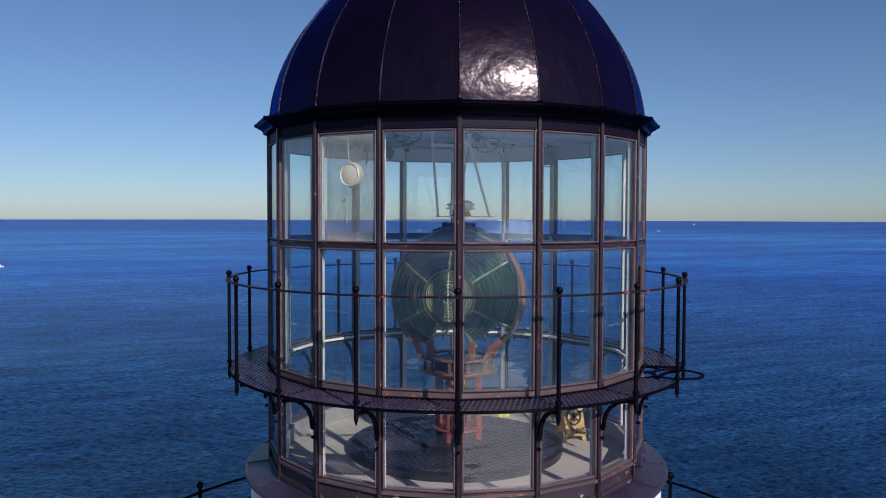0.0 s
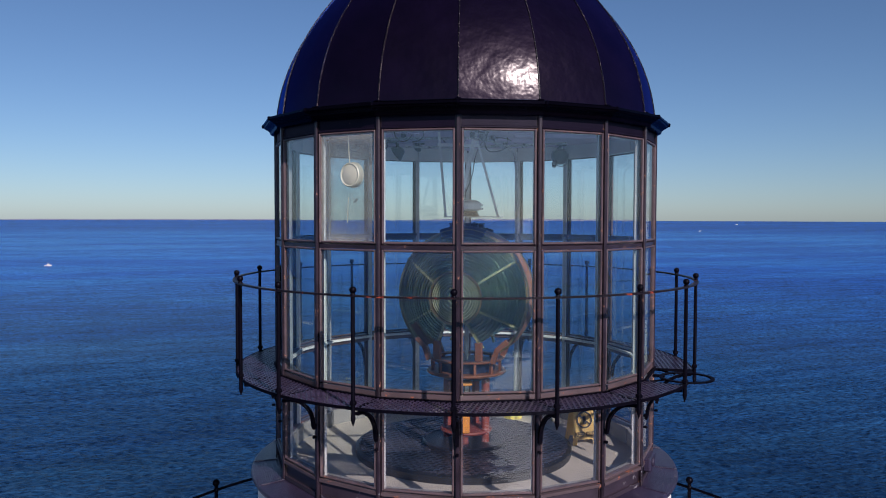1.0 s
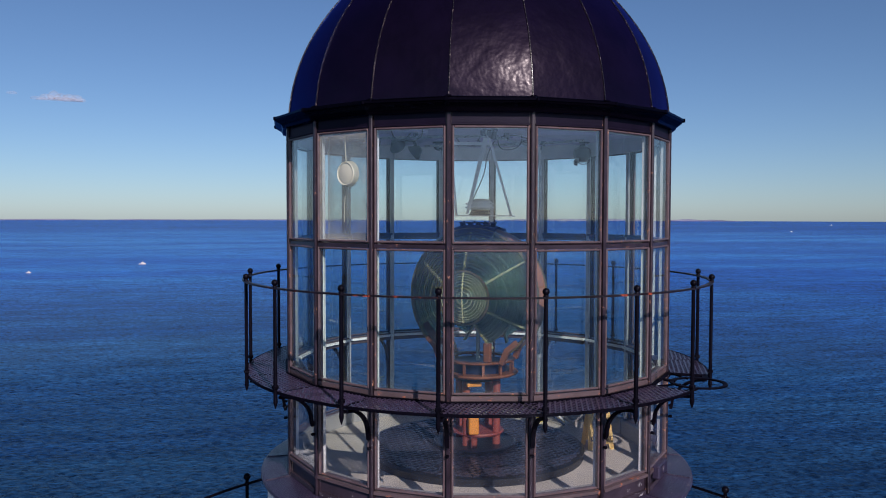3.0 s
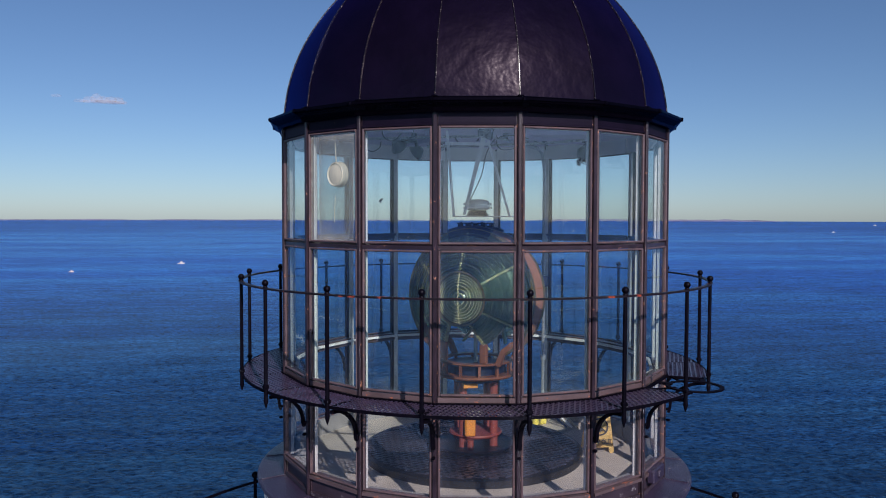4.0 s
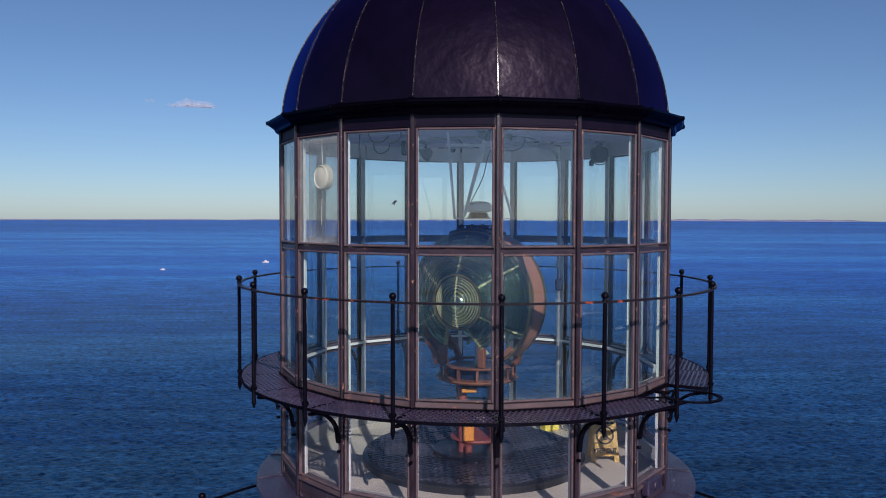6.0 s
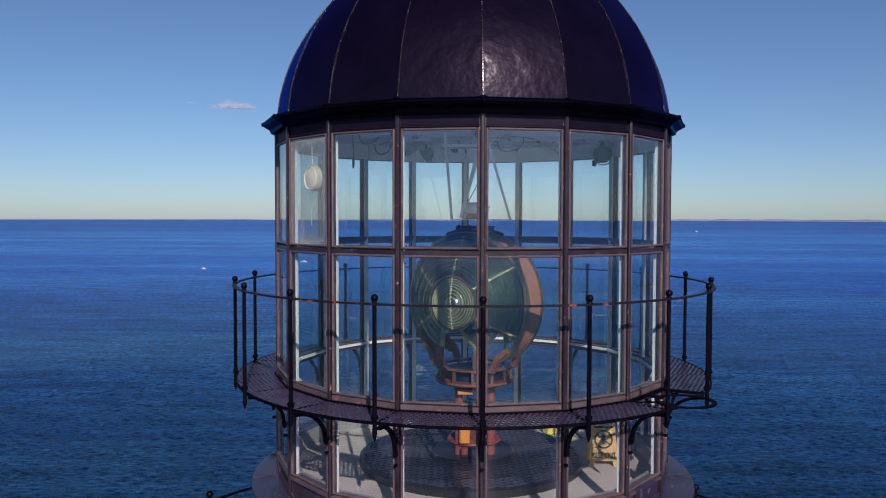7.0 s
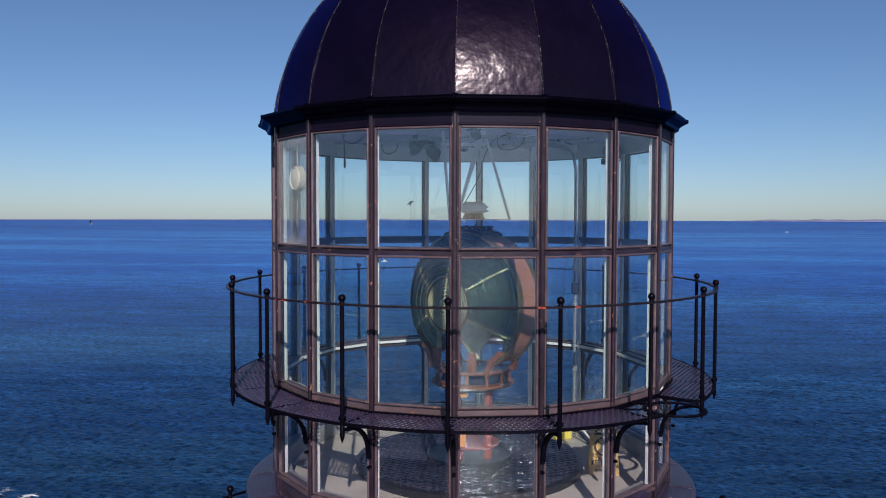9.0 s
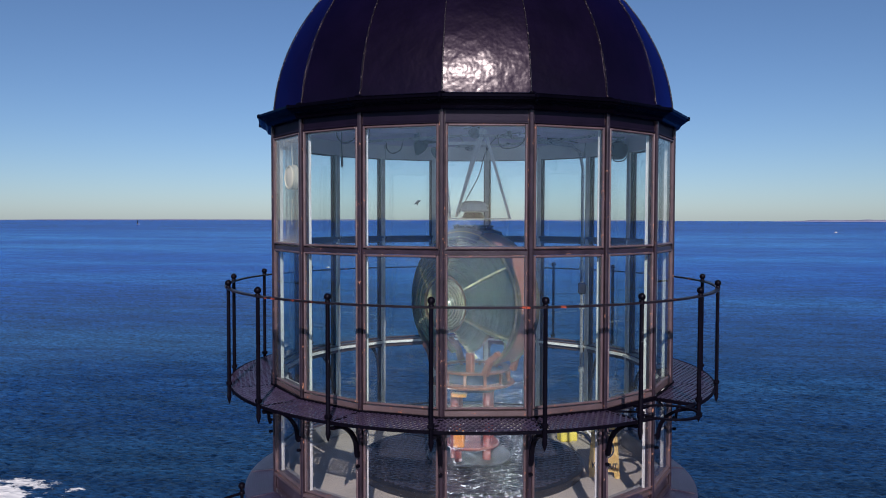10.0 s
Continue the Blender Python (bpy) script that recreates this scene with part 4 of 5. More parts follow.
def valve(side):
    """One convex face of the lens: bullseye, ring prisms in their seats, toothed spokes."""
    m = Matrix.Translation((0, 0, LENS_Z)) @ Matrix.Rotation(radians(90 if side < 0 else -90), 4, "X")
    rad = [0.0, 0.06, 0.098, 0.13, 0.158, 0.183, 0.206, 0.226, 0.245]
    bm = bmesh.new()
    lathe(bm, [(0.0, bulge(0) - 0.008), (0.03, bulge(0) - 0.011), (0.058, bulge(0.06) - 0.026), (0.058, bulge(0.06) - 0.05), (0.0, bulge(0) - 0.05)], 48, m)
    part("bullseye", bm, M_LENS, lens, "clear glass bullseye", smooth=True)
    for r0, r1 in zip(rad[1:], rad[2:]):
        bm = bmesh.new()
        lathe(bm, [(r0 + 0.003, bulge(r0) - 0.055), (r0 + 0.003, bulge(r0) - 0.006), (r1 - 0.002, bulge(r1) - 0.034), (r1 - 0.002, bulge(r1) - 0.055)], 64, m, closed=True)
        part("prism_ring", bm, M_LENS, lens)
    n = 12
    steps = [0.266 + (LENS_R - 0.012 - 0.266) * i / n for i in range(n + 1)]

    def span(i):
        a = (-62, 242) if i < 7 else (-30, 210)
        return a if side < 0 else (-a[1], -a[0])

    for i, (r0, r1) in enumerate(zip(steps, steps[1:])):
        tooth = 0.010 + 0.008 * math.sin(2.3 * i)
        bm = bmesh.new()
        lathe(bm, [(r0 + 0.002, bulge(r0) - 0.05), (r0 + 0.005, bulge(r0) + 0.010 + 1.6 * tooth), (r1 - 0.003, bulge(r1) - 0.004 - tooth), (r1 - 0.003, bulge(r1) - 0.035)], 72, m, *span(i), closed=True)
        part("prism_ring", bm, M_LENS, lens)
    # thin metal seats between the prisms
    for r in rad[1:-1]:
        bm = bmesh.new()
        lathe(bm, [(r - 0.002, bulge(r) - 0.03), (r - 0.002, bulge(r) + 0.002), (r + 0.002, bulge(r) + 0.002), (r + 0.002, bulge(r) - 0.03)], 56, m, closed=True)
        part("prism_seat", bm, M_SPOKE, lens)
    for i, r in enumerate(steps[1:-1]):
        bm = bmesh.new()
        lathe(bm, [(r - 0.0015, bulge(r) - 0.03), (r - 0.0015, bulge(r) + 0.012), (r + 0.0015, bulge(r) + 0.012), (r + 0.0015, bulge(r) - 0.03)], 64, m, *span(i), closed=True)
        part("prism_seat", bm, M_SEAT, lens)
    bm = bmesh.new()
    lathe(bm, [(0.244, bulge(0.255) - 0.05), (0.244, bulge(0.255) + 0.014), (0.264, bulge(0.255) + 0.014), (0.264, bulge(0.255) - 0.05)], 72, m, closed=True)
    part("brass_ring", bm, M_BRASS, lens, "brass ring", smooth=True)
    bm = bmesh.new()
    lathe(bm, [(LENS_R - 0.010, 0.105), (LENS_R - 0.010, 0.165), (LENS_R + 0.014, 0.160), (LENS_R + 0.014, 0.105)], 72, m, *((-56, 236) if side < 0 else (-236, 56)), closed=True)
    part("brass_ring", bm, M_BRASS, lens, "brass ring", smooth=True)
    for ang in (90, 33, -27, 147, 207, -65, -115):
        a = radians(ang if side < 0 else -ang)
        rim, across = Vector((math.cos(a), math.sin(a), 0)), Vector((-math.sin(a), math.cos(a), 0)) * 0.009
        last = len(steps) - 1 if ang not in (-65, -115) else 9
        edge = []
        for r0, r1 in zip(steps[:last], steps[1:last + 1]):
            edge += [(r0 + 0.001, bulge(r0) + 0.022), (r1 - 0.001, bulge(r1) - 0.004)]
        bm = bmesh.new()
        rows = [[bm.verts.new(m @ (rim * r + across * q + Vector((0, 0, h)))) for q, h in ((-1, top), (1, top), (1, bulge(r) - 0.045), (-1, bulge(r) - 0.045))] for r, top in edge]
        for p, q in zip(rows, rows[1:]):
            for k in range(4):
                bm.faces.new((p[k], p[(k + 1) % 4], q[(k + 1) % 4], q[k]))
        bm.faces.new(rows[0])
        bm.faces.new(rows[-1])
        part("spoke", bm, M_SPOKE, lens, "pale brass toothed spoke")
    bm = bmesh.new()
    edge = [(-0.245 + 0.49 * i / 28) for i in range(29)]
    strap(bm, [m @ Vector((0, r, bulge(abs(r)) + (0.008 if i % 2 else -0.004))) for i, r in enumerate(edge)], 0.012, 0.006, (1, 0, 0))
    part("centre_bar", bm, M_SPOKE, lens, "thin toothed brass bar")


valve(-1)
valve(1)
bm = bmesh.new()
lathe(bm, [(LENS_R + 0.004, -0.125), (LENS_R + 0.012, -0.125), (LENS_R + 0.012, 0.125), (LENS_R + 0.004, 0.125)], 72,
      Matrix.Translation((0, 0, LENS_Z)) @ Matrix.Rotation(radians(90), 4, "X"), a0=-52, a1=232, closed=True)
part("rim_band", bm, M_COPPER, lens, "salmon painted metal rim band", smooth=True)
bm = bmesh.new()
box(bm, (0, 0, 0.102), (0.34, 0.26, 0.024), bevel=0.004)
for i in range(4):
    for q in (-1, 1):
        box(bm, (-0.12 + 0.08 * i, q * 0.1, 0.13), (0.045, 0.03, 0.05))
box(bm, (0, 0, 0.155), (0.30, 0.25, 0.012), bevel=0.003)
for i in range(3):
    box(bm, (-0.11 + 0.11 * i, -0.1, 0.165), (0.018, 0.018, 0.012))
part("crown", bm, M_PLATE, lens, "dark slotted vent crown")
for q in (90, -90):
    bm = bmesh.new()
    mid = 90 if q > 0 else -90
    lathe(bm, [(0.585, bulge(0.585) + 0.008), (0.63, bulge(0.63) + 0.012), (0.685, bulge(0.66) + 0.004), (0.685, bulge(0.66) - 0.03), (0.585, bulge(0.585) - 0.002)], 24,
          Matrix.Translation((0, 0, LENS_Z)) @ Matrix.Rotation(radians(q), 4, "X"), a0=mid - 20, a1=mid + 20, closed=True)
    part("hood", bm, M_NAVY, lens, "dark metal hood plate over the prisms", smooth=True)
bm = bmesh.new()
tube(bm, [(0, 0, -1.2), (0, 0, -0.75)], 0.02, 8)
bmesh.ops.create_uvsphere(bm, u_segments=16, v_segments=10, radius=0.06, matrix=pose(0, 0, LENS_Z))
part("lamp", bm, M_STEEL, lens, smooth=True)
for s in (-1, 1):
    for q in (-1, 1):
        bm = bmesh.new()
        strap(bm, [(s * 0.46, q * 0.17, -0.97), (s * 0.37, q * 0.19, -1.05), (s * 0.32, q * 0.2, -1.18)], 0.05, 0.05, (0, 1, 0))
        part("support_arm", bm, M_TURN, lens)
for x in (-0.22, 0.2):
    bm = bmesh.new()
    box(bm, (x, -0.26, -1.07), (0.07, 0.05, 0.18), bevel=0.006)
    part("drive_box", bm, M_TURN, lens)
for r, z, h, hole in ((0.36, -1.185, 0.02, 0.29), (0.385, -1.315, 0.028, 0.05)):
    bm = bmesh.new()
    lathe(bm, [(hole, z), (r, z), (r + 0.012, z + h / 2), (r, z + h), (hole, z + h)], 56, closed=True)
    part("turntable_plate", bm, M_TURN, lens, smooth=True)
bm = bmesh.new()
box(bm, (0, -0.345, -1.235), (0.024, 0.024, 0.12))
bal = part("baluster", bm, M_TURN, lens)
for j in range(1, 12):
    twin(bal, Matrix.Rotation(radians(30 * j), 4, "Z"))
bm = bmesh.new()
lathe(bm, [(0.0, -1.37), (0.23, -1.37), (0.25, -1.312), (0.0, -1.312)], 40)
part("hub", bm, M_NAVY, lens, smooth=True)
bm = bmesh.new()
lathe(bm, [(0.0, -1.288), (0.28, -1.288), (0.28, -1.20), (0.0, -1.20)], 40)
part("drive_drum", bm, M_NAVY, lens, smooth=True)

foot = empty("stand_base_plate", "dark round smooth base plate on the tread platform", "base plate", at=(0.0, 0, 0))
bm = bmesh.new()
lathe(bm, [(0.40, -2.014), (0.405, -1.998), (0.395, -1.99), (0, -1.99)], 48)
part("plate", bm, M_PLATE, foot, smooth=True)
bm = bmesh.new()
lathe(bm, [(0.385, -1.99), (0.395, -1.982), (0.405, -1.99)], 48, closed=True)
part("rim", bm, M_TREAD, foot, "thin worn rim", smooth=True)

stand = empty("lens_stand", "red oxide painted iron stand of the lens", "stand", at=(0.03, 0, 0))
bm = bmesh.new()
tube(bm, [(0.15, -0.15, -1.992), (0.15, -0.15, -1.37)], 0.04, 14)
leg0 = part("leg", bm, M_RED, stand, smooth=True)
for j in range(1, 4):
    twin(leg0, Matrix.Rotation(radians(90 * j), 4, "Z"))
bm = bmesh.new()
lathe(bm, [(0.0, -1.90), (0.25, -1.90), (0.26, -1.885), (0.25, -1.87), (0.0, -1.87)], 40)
part("shelf", bm, M_RED, stand, smooth=True)
bm = bmesh.new()
box(bm, (-0.097, -0.22, -1.785), (0.10, 0.09, 0.17), bevel=0.012)
part("control_box", bm, M_ORANGE, stand, "orange control box")
bm = bmesh.new()
box(bm, (-0.096, -0.235, -1.385), (0.14, 0.07, 0.04), bevel=0.006)
part("drip_tray", bm, M_ORANGE, stand, "orange tray")
bm = bmesh.new()
tube(bm, [(-0.1, -0.27, -1.992), (-0.1, -0.27, -1.90)], 0.033, 12)
part("oil_pot", bm, M_RED, stand, smooth=True)

# hanging frame and beacon above the lens
hanger = empty("beacon_hanger", "grey metal strut frame hanging from the ceiling", "frame")
TOPZ, BASEZ = 1.05, 0.222
for p, q in (((-0.26, 0, TOPZ), (-0.19, 0, BASEZ)), ((0.13, 0.05, TOPZ), (0.37, 0.03, BASEZ)), ((0.13, 0, TOPZ), (-0.10, -0.15, 0.28)), ((0.1, -0.02, TOPZ), (-0.11, -0.13, 0.24))):
    bm = bmesh.new()
    strap(bm, [p, q], 0.024, 0.014, (1, -0.25, 0))
    part("strut", bm, M_GREY, hanger)
bm = bmesh.new()
box(bm, (0.09, -0.02, BASEZ), (0.57, 0.16, 0.01))
part("base_bar", bm, M_GREY, hanger)
bm = bmesh.new()
box(bm, (-0.065, 0, 0.925), (0.42, 0.05, 0.026))
part("top_bar", bm, M_GREY, hanger)
beacon = empty("beacon_lamp", "round silver emergency beacon lamp on a bracket", "lamp", at=(0.035, -0.04, -0.004))
bm = bmesh.new()
lathe(bm, [(0.0, 0.287), (0.10, 0.287), (0.122, 0.305), (0.122, 0.345), (0.112, 0.37), (0.075, 0.388), (0.0, 0.392)], 36)
part("housing", bm, M_SILVER, beacon, smooth=True)
for z, r in ((0.307, 0.128), (0.345, 0.126)):
    bm = bmesh.new()
    lathe(bm, [(r - 0.01, z - 0.007), (r + 0.006, z - 0.005), (r + 0.006, z + 0.005), (r - 0.01, z + 0.007)], 36, closed=True)
    for k in range(12):
        a = radians(30 * k + 10)
        box(bm, ((r + 0.006) * math.cos(a), (r + 0.006) * math.sin(a), z), (0.016, 0.016, 0.018), bevel=0.003)
    part("rib", bm, M_SILVER, beacon)
bm = bmesh.new()
lathe(bm, [(0.0, 0.231), (0.11, 0.231), (0.08, 0.285), (0.0, 0.285)], 24)
part("base", bm, M_NAVY, beacon, smooth=True)

# dark dome camera housing under the ceiling
bell = empty("camera_housing", "dark navy dome camera housing hanging from the ceiling", "camera", at=(1.40, 0.80, 0))
bm = bmesh.new()
lathe(bm, [(0.0, 0.815), (0.045, 0.82), (0.08, 0.85), (0.097, 0.89), (0.098, 0.925), (0.085, 0.965), (0.05, 0.99), (0.03, 0.995)], 28)
part("housing", bm, M_NAVY, bell, smooth=True)
bm = bmesh.new()
tube(bm, [(0, 0, 0.98), (0, 0, 1.04)], 0.03, 12)
box(bm, (0, 0, 1.035), (0.12, 0.12, 0.02), bevel=0.004)
part("mount", bm, M_NAVY, bell)
bm = bmesh.new()
tube(bm, [(-0.07, -0.04, 0.85), (-0.095, -0.06, 0.82), (-0.10, -0.065, 0.78)], [0.018, 0.03, 0.022], 10)
part("knob", bm, M_NAVY, bell, smooth=True)
bm = bmesh.new()
tube(bm, flowing([(-0.075, 0, 0.86), (-0.03, -0.02, 0.80), (0.05, -0.02, 0.805), (0.09, 0, 0.85)]), 0.006, 6)
part("cable", bm, M_CABLE, bell, smooth=True)

# conduit on an inner post
cond = empty("conduit", "shiny steel conduit with a junction box on an inner post", "conduit")
cu_, cv_ = math.cos(radians(50)), math.sin(radians(50))
cx, cy = 1.655 * cu_, 1.655 * cv_
bm = bmesh.new()
tube(bm, [(cx - 0.7 * cu_, cy - 0.7 * cv_, 1.02), (cx - 0.20 * cu_, cy - 0.20 * cv_, 1.0), (cx - 0.06 * cu_, cy - 0.06 * cv_, 0.93), (cx, cy, 0.76), (cx, cy, -2.10)], 0.018, 10)
part("pipe", bm, M_PIPE, cond, smooth=True)
bm = bmesh.new()
box(bm, (cx, cy - 0.02, -0.52), (0.08, 0.08, 0.12), bevel=0.01)
part("junction_box", bm, M_NAVY, cond)
for z in (-0.3, -0.72, -1.4):
    bm = bmesh.new()
    tube(bm, [(cx, cy, z - 0.03), (cx, cy, z + 0.03)], 0.032, 10)
    part("coupling", bm, M_PIPE, cond)

# small sticker on a far pane
st = bmesh.new()
f = st.faces.new([st.verts.new(p) for p in ((-0.04, 0, 0.024), (-0.01, 0, 0.0), (0.0, 0, -0.035), (0.012, 0, -0.012), (0.045, 0, -0.02), (0.015, 0, 0.014), (0.0, 0, 0.03))])
bmesh.ops.solidify(st, geom=[f], thickness=0.002)
ob = put(st, "bird_sticker", M_COVER)
ob.matrix_basis = turn(10.5) @ pose(-0.12, -AP + 0.028, 0.40)
tagged(ob, "small dark bird-warning sticker on a window pane", "sticker")


# things on the ceiling
def ceiling_cable(pts, name="cable", label="dark cable looped along the ceiling"):
    bm = bmesh.new()
    tube(bm, flowing(pts), 0.005, 6)
    tagged(put(bm, name, M_CABLE, smooth=True), label, "cable", group="ceiling cables")


ceiling_cable([(-0.95, -1.1, 1.02), (-0.96, -1.1, 0.90), (-0.92, -1.1, 0.845), (-0.85, -1.08, 0.85), (-0.80, -1.06, 0.90)])
ceiling_cable([(-0.72, -1.05, 1.02), (-0.70, -1.05, 0.90), (-0.75, -1.05, 0.85), (-0.80, -1.05, 0.84)])
ceiling_cable([(-1.06, -0.6, 1.02), (-1.065, -0.6, 0.90), (-1.06, -0.6, 0.76)], label="thin dark cable end hanging from the ceiling")
bm = bmesh.new()
tube(bm, [(-1.06, -0.6, 0.775), (-1.06, -0.6, 0.765), (-1.06, -0.6, 0.69), (-1.06, -0.6, 0.67)], [0.005, 0.010, 0.010, 0.005], 8)
tagged(put(bm, "plug", M_CABLE, smooth=True), "dark plug on a hanging cable end", "plug")
ceiling_cable([(-0.09, -0.1, 0.27), (-0.03, -0.06, 0.40), (0.08, 0.0, 0.62), (0.14, 0.05, 0.84), (0.25, 0.1, 0.99), (0.45, 0.1, 1.02), (0.8, 0.6, 1.01), (1.0, 0.9, 1.0)])
ceiling_cable([(0.25, 0.1, 1.02), (0.26, 0.1, 0.92), (0.32, 0.1, 0.88), (0.44, 0.1, 0.90), (0.5, 0.12, 0.97), (0.5, 0.12, 1.03)])
ceiling_cable([(-0.15, 0.3, 1.03), (-0.08, 0.28, 0.95), (0.0, 0.3, 0.97), (0.05, 0.3, 0.93), (0.12, 0.3, 1.02)])
ceiling_cable([(-1.0, 0.9, 1.02), (-0.99, 0.9, 0.95), (-0.93, 0.9, 0.91), (-0.85, 0.91, 0.95), (-0.83, 0.92, 1.02)])
for pts, lb in (([(-1.1, 0.5, 1.0), (-0.55, 0.25, 1.0), (0.05, -0.1, 0.99), (0.35, 0.15, 0.99), (0.72, 0.75, 0.98), (0.95, 1.1, 0.98)], "grey steel conduit run across the ceiling"),
                ([(-0.3, 1.2, 1.0), (0.3, 1.0, 1.0), (0.85, 0.5, 0.99), (1.15, 0.1, 0.99)], "thin steel conduit bent along the ceiling")):
    bm = bmesh.new()
    tube(bm, pts, 0.014, 8)
    root = empty("ceiling_conduit", lb, "conduit", group="ceiling conduits")
    part("pipe", bm, M_PIPE, root, smooth=True)
    for p in pts[1:-1]:
        bm = bmesh.new()
        box(bm, (p[0], p[1], p[2] + 0.03), (0.05, 0.03, 0.06), bevel=0.006)
        part("clip", bm, M_NAVY, root)


def flood_light(x, y, z, size, label, heads):
    """Lamp heads on a short bar under the ceiling. heads: (offset along the bar, turn, drop)."""
    root = empty("ceiling_fitting", label, "fitting", group="ceiling fittings", at=(x, y, 0))
    bm = bmesh.new()
    box(bm, (0, 0, 1.03), (0.10 * size, 0.08 * size, 0.03), bevel=0.005)
    tube(bm, [(0, 0, 1.03), (0, 0, z + 0.04)], 0.016, 8)
    tube(bm, [(-0.11 * size, 0, z + 0.045), (0.13 * size, 0, z + 0.045)], 0.014, 8)
    part("mount", bm, M_NAVY, root)
    for dx, spin, drop in heads:
        m = pose(dx * size, 0, z - drop, 55, 0, spin)
        bm = bmesh.new()
        lathe(bm, [(0.0, 0.07 * size), (0.035 * size, 0.065 * size), (0.055 * size, 0.03 * size), (0.085 * size, -0.02 * size), (0.092 * size, -0.03 * size), (0.078 * size, -0.03 * size), (0.0, -0.01 * size)], 20, m)
        part("lamp_head", bm, M_NAVY, root, smooth=True)
        bm = bmesh.new()
        tube(bm, [(dx * size * 0.9, 0, z + 0.045), (dx * size, -0.01, z - drop + 0.02)], 0.018, 8)
        part("knuckle", bm, M_NAVY, root, smooth=True)


flood_light(-0.57, 0.95, 0.985, 1.0, "dark two-headed flood lamp under the ceiling", ((-0.08, -40, 0.0), (0.13, 60, 0.07)))
flood_light(-0.15, 1.2, 1.0, 0.55, "small dark metal lamp under the ceiling", ((0.0, 20, 0.0),))
flood_light(0.05, -0.35, 0.985, 0.6, "dark metal fitting above the beacon frame", ((0.05, 30, 0.0),))


# caution sign
def sign_board(name, parent, ang, mats, text):
    w0, w1, hh = 0.15, 0.12, 0.49
    bm = bmesh.new()
    pts = [(-w0, 0, 0.0), (-w0 + 0.05, 0, 0.0), (-w0 + 0.06, 0, 0.06), (w0 - 0.06, 0, 0.06), (w0 - 0.05, 0, 0.0), (w0, 0, 0.0), (w1, 0, hh - 0.04), (w1 - 0.04, 0, hh), (-w1 + 0.04, 0, hh), (-w1, 0, hh - 0.04)]
    f = bm.faces.new([bm.verts.new(p) for p in pts])
    bmesh.ops.solidify(bm, geom=[f], thickness=0.014)
    ob = part(name, bm, mats, parent)
    ob.matrix_basis = ang
    return ob


sign = empty("caution_sign", "yellow folding plastic floor sign with black caution print", "floor sign", at=(1.245, -0.10, -2.10))
sign.rotation_euler = (0, 0, radians(0))
sign.scale = (0.92, 0.92, 0.92)
front = sign_board("front_board", sign, pose(0, -0.11, 0, -10, 0, 0), M_YELLOW, True)
sign_board("back_board", sign, pose(0, 0.11, 0, 10, 0, 0), M_YELLOW, False)


def words(text, size, x, z, mat, parent, name):
    cu = bpy.data.curves.new(name, "FONT")
    cu.body, cu.size, cu.align_x, cu.extrude = text, size, "CENTER", 0.001
    cu.offset = 0.0016
    tmp = bpy.data.objects.new(name, cu)
    scene.collection.objects.link(tmp)
    dg = bpy.context.evaluated_depsgraph_get()
    me = bpy.data.meshes.new_from_object(tmp.evaluated_get(dg))
    bpy.data.objects.remove(tmp)
    me.materials.clear()
    me.materials.append(mat)
    ob = new(name, me)
    ob.parent = parent
    ob.matrix_basis = pose(x, -0.018, z, 90, 0, 0)
    return ob


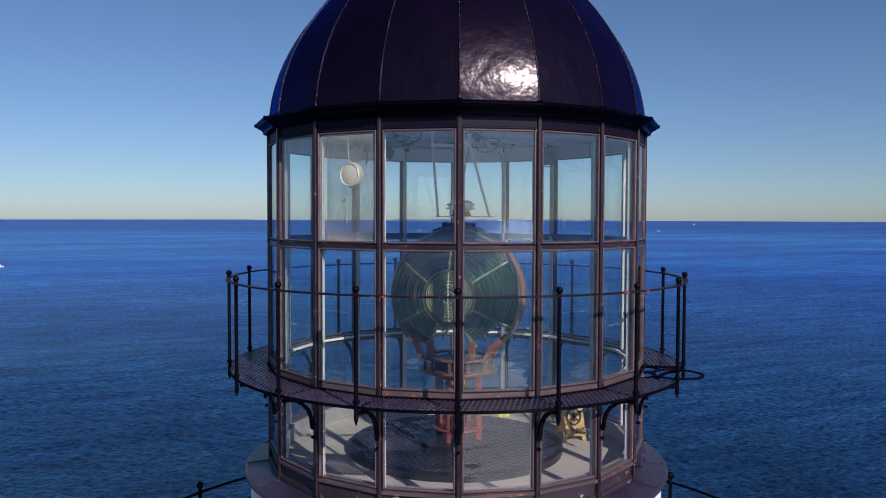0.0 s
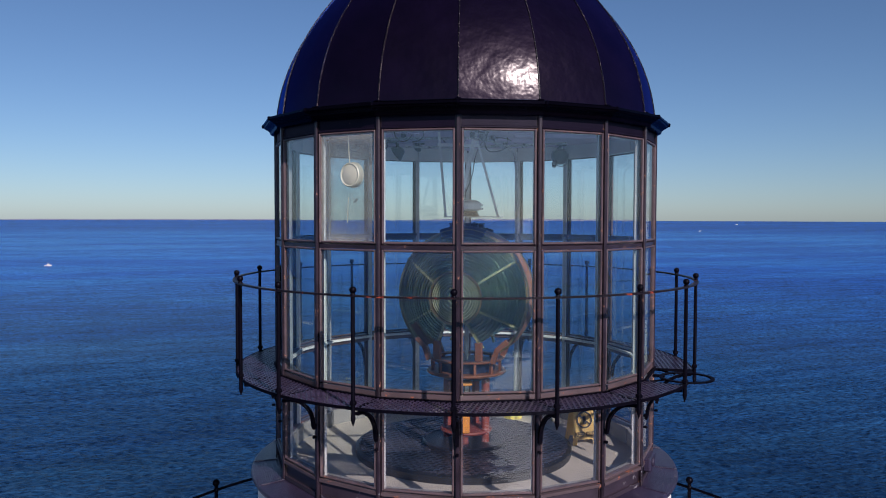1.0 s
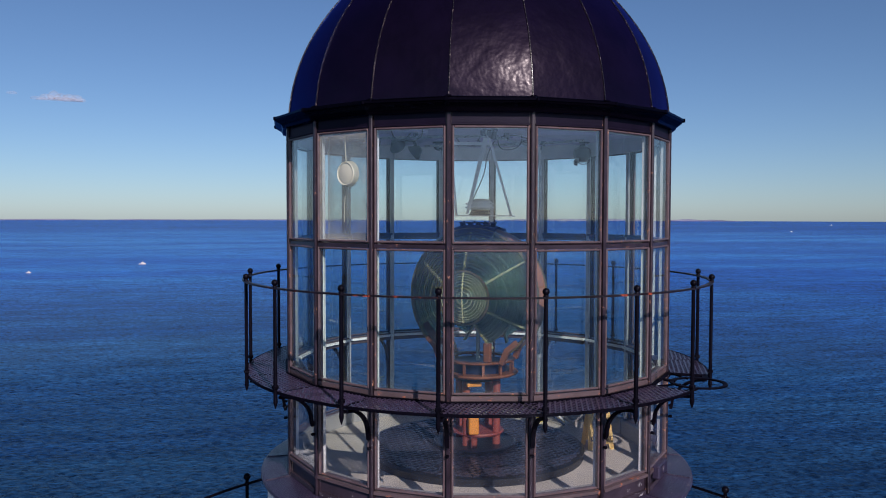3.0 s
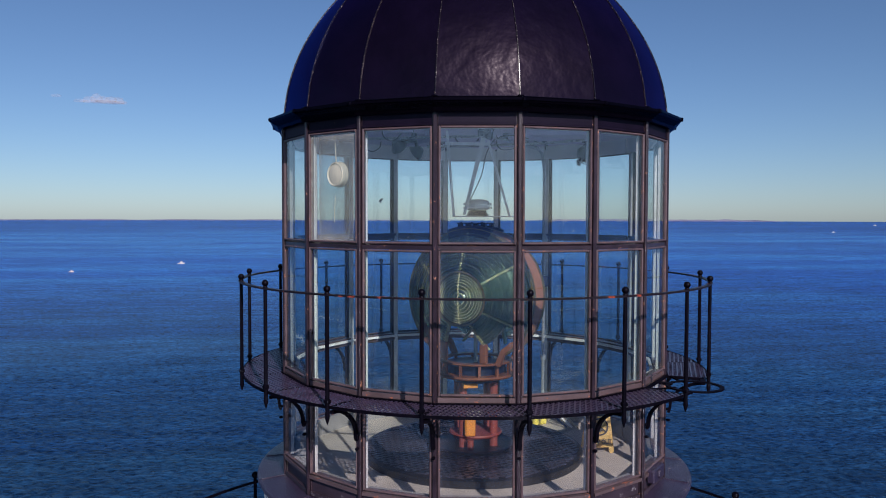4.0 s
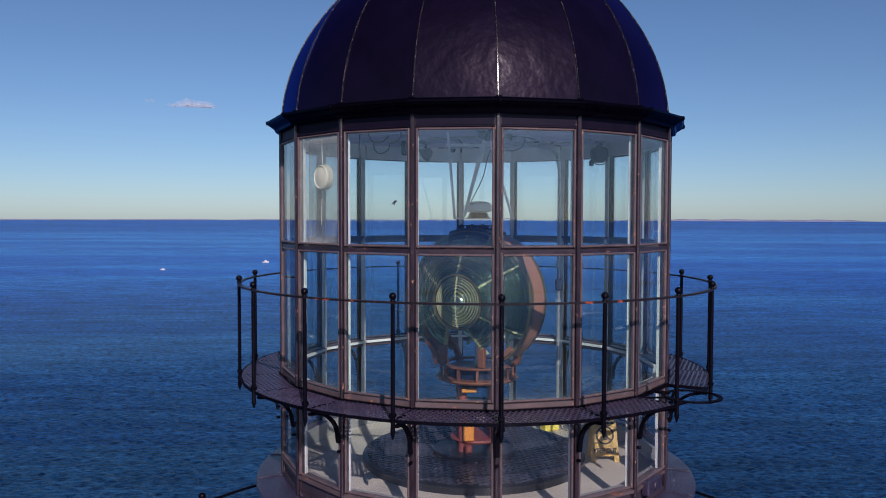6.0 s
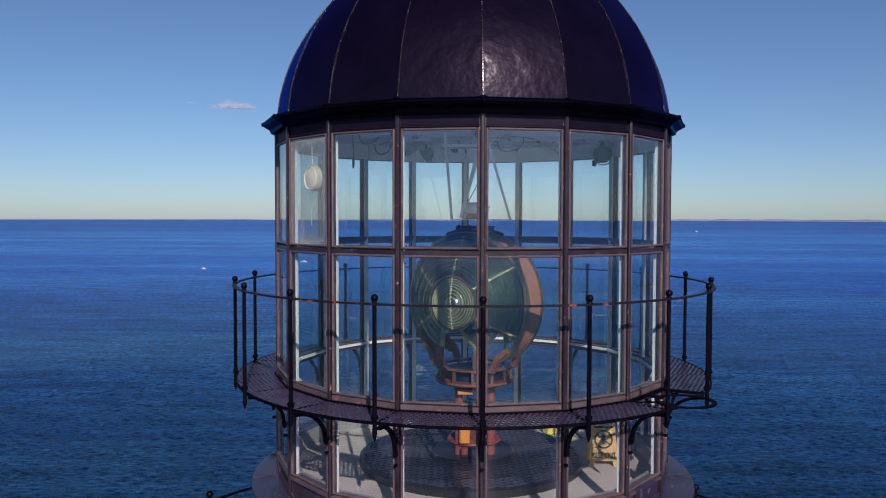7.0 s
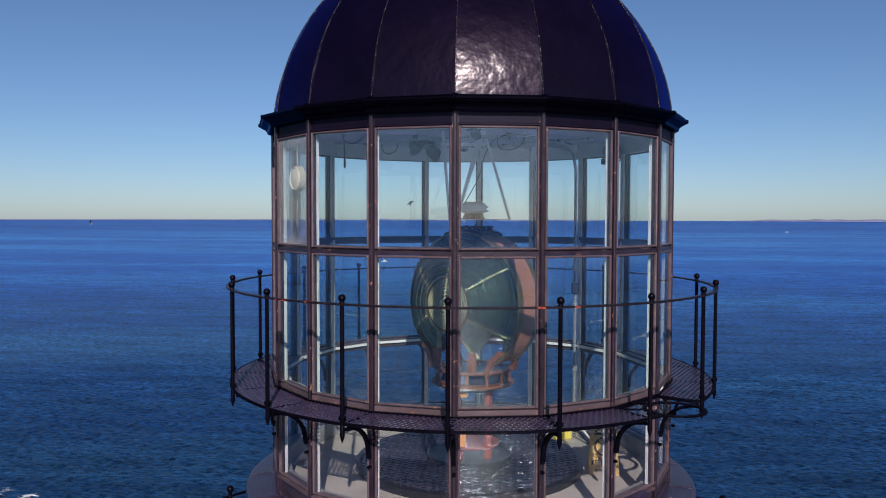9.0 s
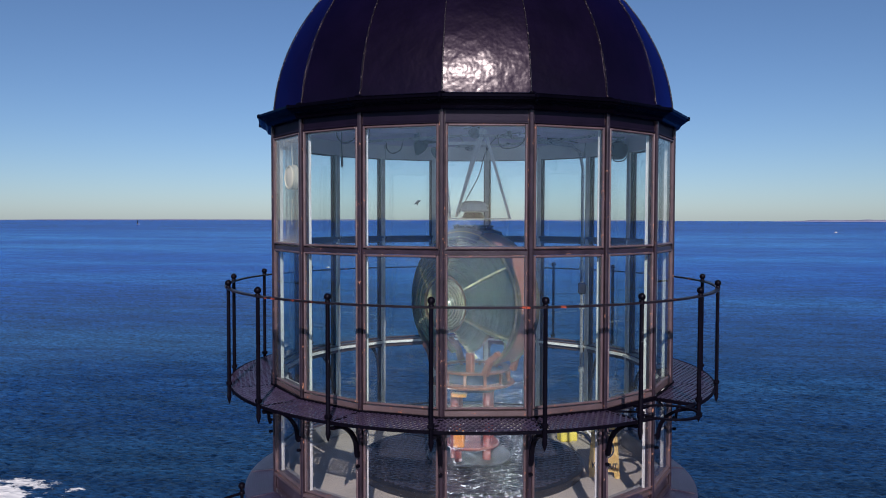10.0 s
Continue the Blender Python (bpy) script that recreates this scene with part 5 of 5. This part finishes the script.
bm = bmesh.new()
box(bm, (0, -0.0165, 0.428), (0.19, 0.003, 0.075))
part("print_panel", bm, M_BLACK, front)
words("CAUTION", 0.043, 0, 0.413, M_YELLOW, front, "print_heading").location.y = -0.0195
words("KEEP OUT", 0.074, 0, 0.095, M_BLACK, front, "print_words").scale = (0.72, 1.0, 1.0)
bm = bmesh.new()
lathe(bm, [(0.078, 0.0), (0.094, 0.0), (0.094, 0.003), (0.078, 0.003)], 32, pose(0, -0.015, 0.278, 90, 0, 0), closed=True)
box(bm, (0, 0, 0), (0.165, 0.003, 0.014), pose(0, -0.0165, 0.278, 0, 40, 0))
box(bm, (0.0, -0.0165, 0.273), (0.035, 0.003, 0.09))
part("print_symbol", bm, M_BLACK, front)

# clutter behind the platform
bag = empty("yellow_case", "bright yellow plastic tool case on the floor", "case", at=(0.92, 0.97, -2.10))
bag.rotation_euler = (0, 0, radians(25))
bag.scale = (0.62, 0.62, 0.62)
bm = bmesh.new()
box(bm, (0, 0, 0.075), (0.30, 0.2, 0.15), bevel=0.02)
part("body", bm, M_LEMON, bag)
bm = bmesh.new()
tube(bm, [(-0.06, 0, 0.15), (-0.05, 0, 0.19), (0.05, 0, 0.19), (0.06, 0, 0.15)], 0.01, 6)
part("handle", bm, M_BLACK, bag)
for i, (dx, mt, lb) in enumerate(((0.0, M_WHITE, "coiled white hose lying on the floor"), (0.06, M_CREAM, "coiled cream hose lying on the floor"), (-0.06, M_NAVY, "blue hose lying on the floor"))):
    bm = bmesh.new()
    tube(bm, [(1.02 + dx, 1.08, -2.087), (1.08 + dx, 1.0, -1.96 - 0.03 * i), (1.15 + dx, 0.88, -2.0), (1.25 + dx, 0.74, -2.087)], 0.013, 8)
    tagged(put(bm, "hose", mt, smooth=True), lb, "hose", group="hoses")

# junction box on the outside of the base
bx = empty("outlet_box", "plum painted cast outlet box on the lantern base", "outlet box")
bx.matrix_basis = turn(2.45)
bm = bmesh.new()
box(bm, (0, -AP - 0.035, -1.985), (0.28, 0.07, 0.12), bevel=0.012)
part("body", bm, M_LEDGE, bx)
bm = bmesh.new()
lathe(bm, [(0.0, 0.012), (0.035, 0.012), (0.04, 0.0), (0, 0)], 16, pose(0, -AP - 0.07, -1.985, 90, 0, 0))
part("cover", bm, M_LEDGE, bx, smooth=True)
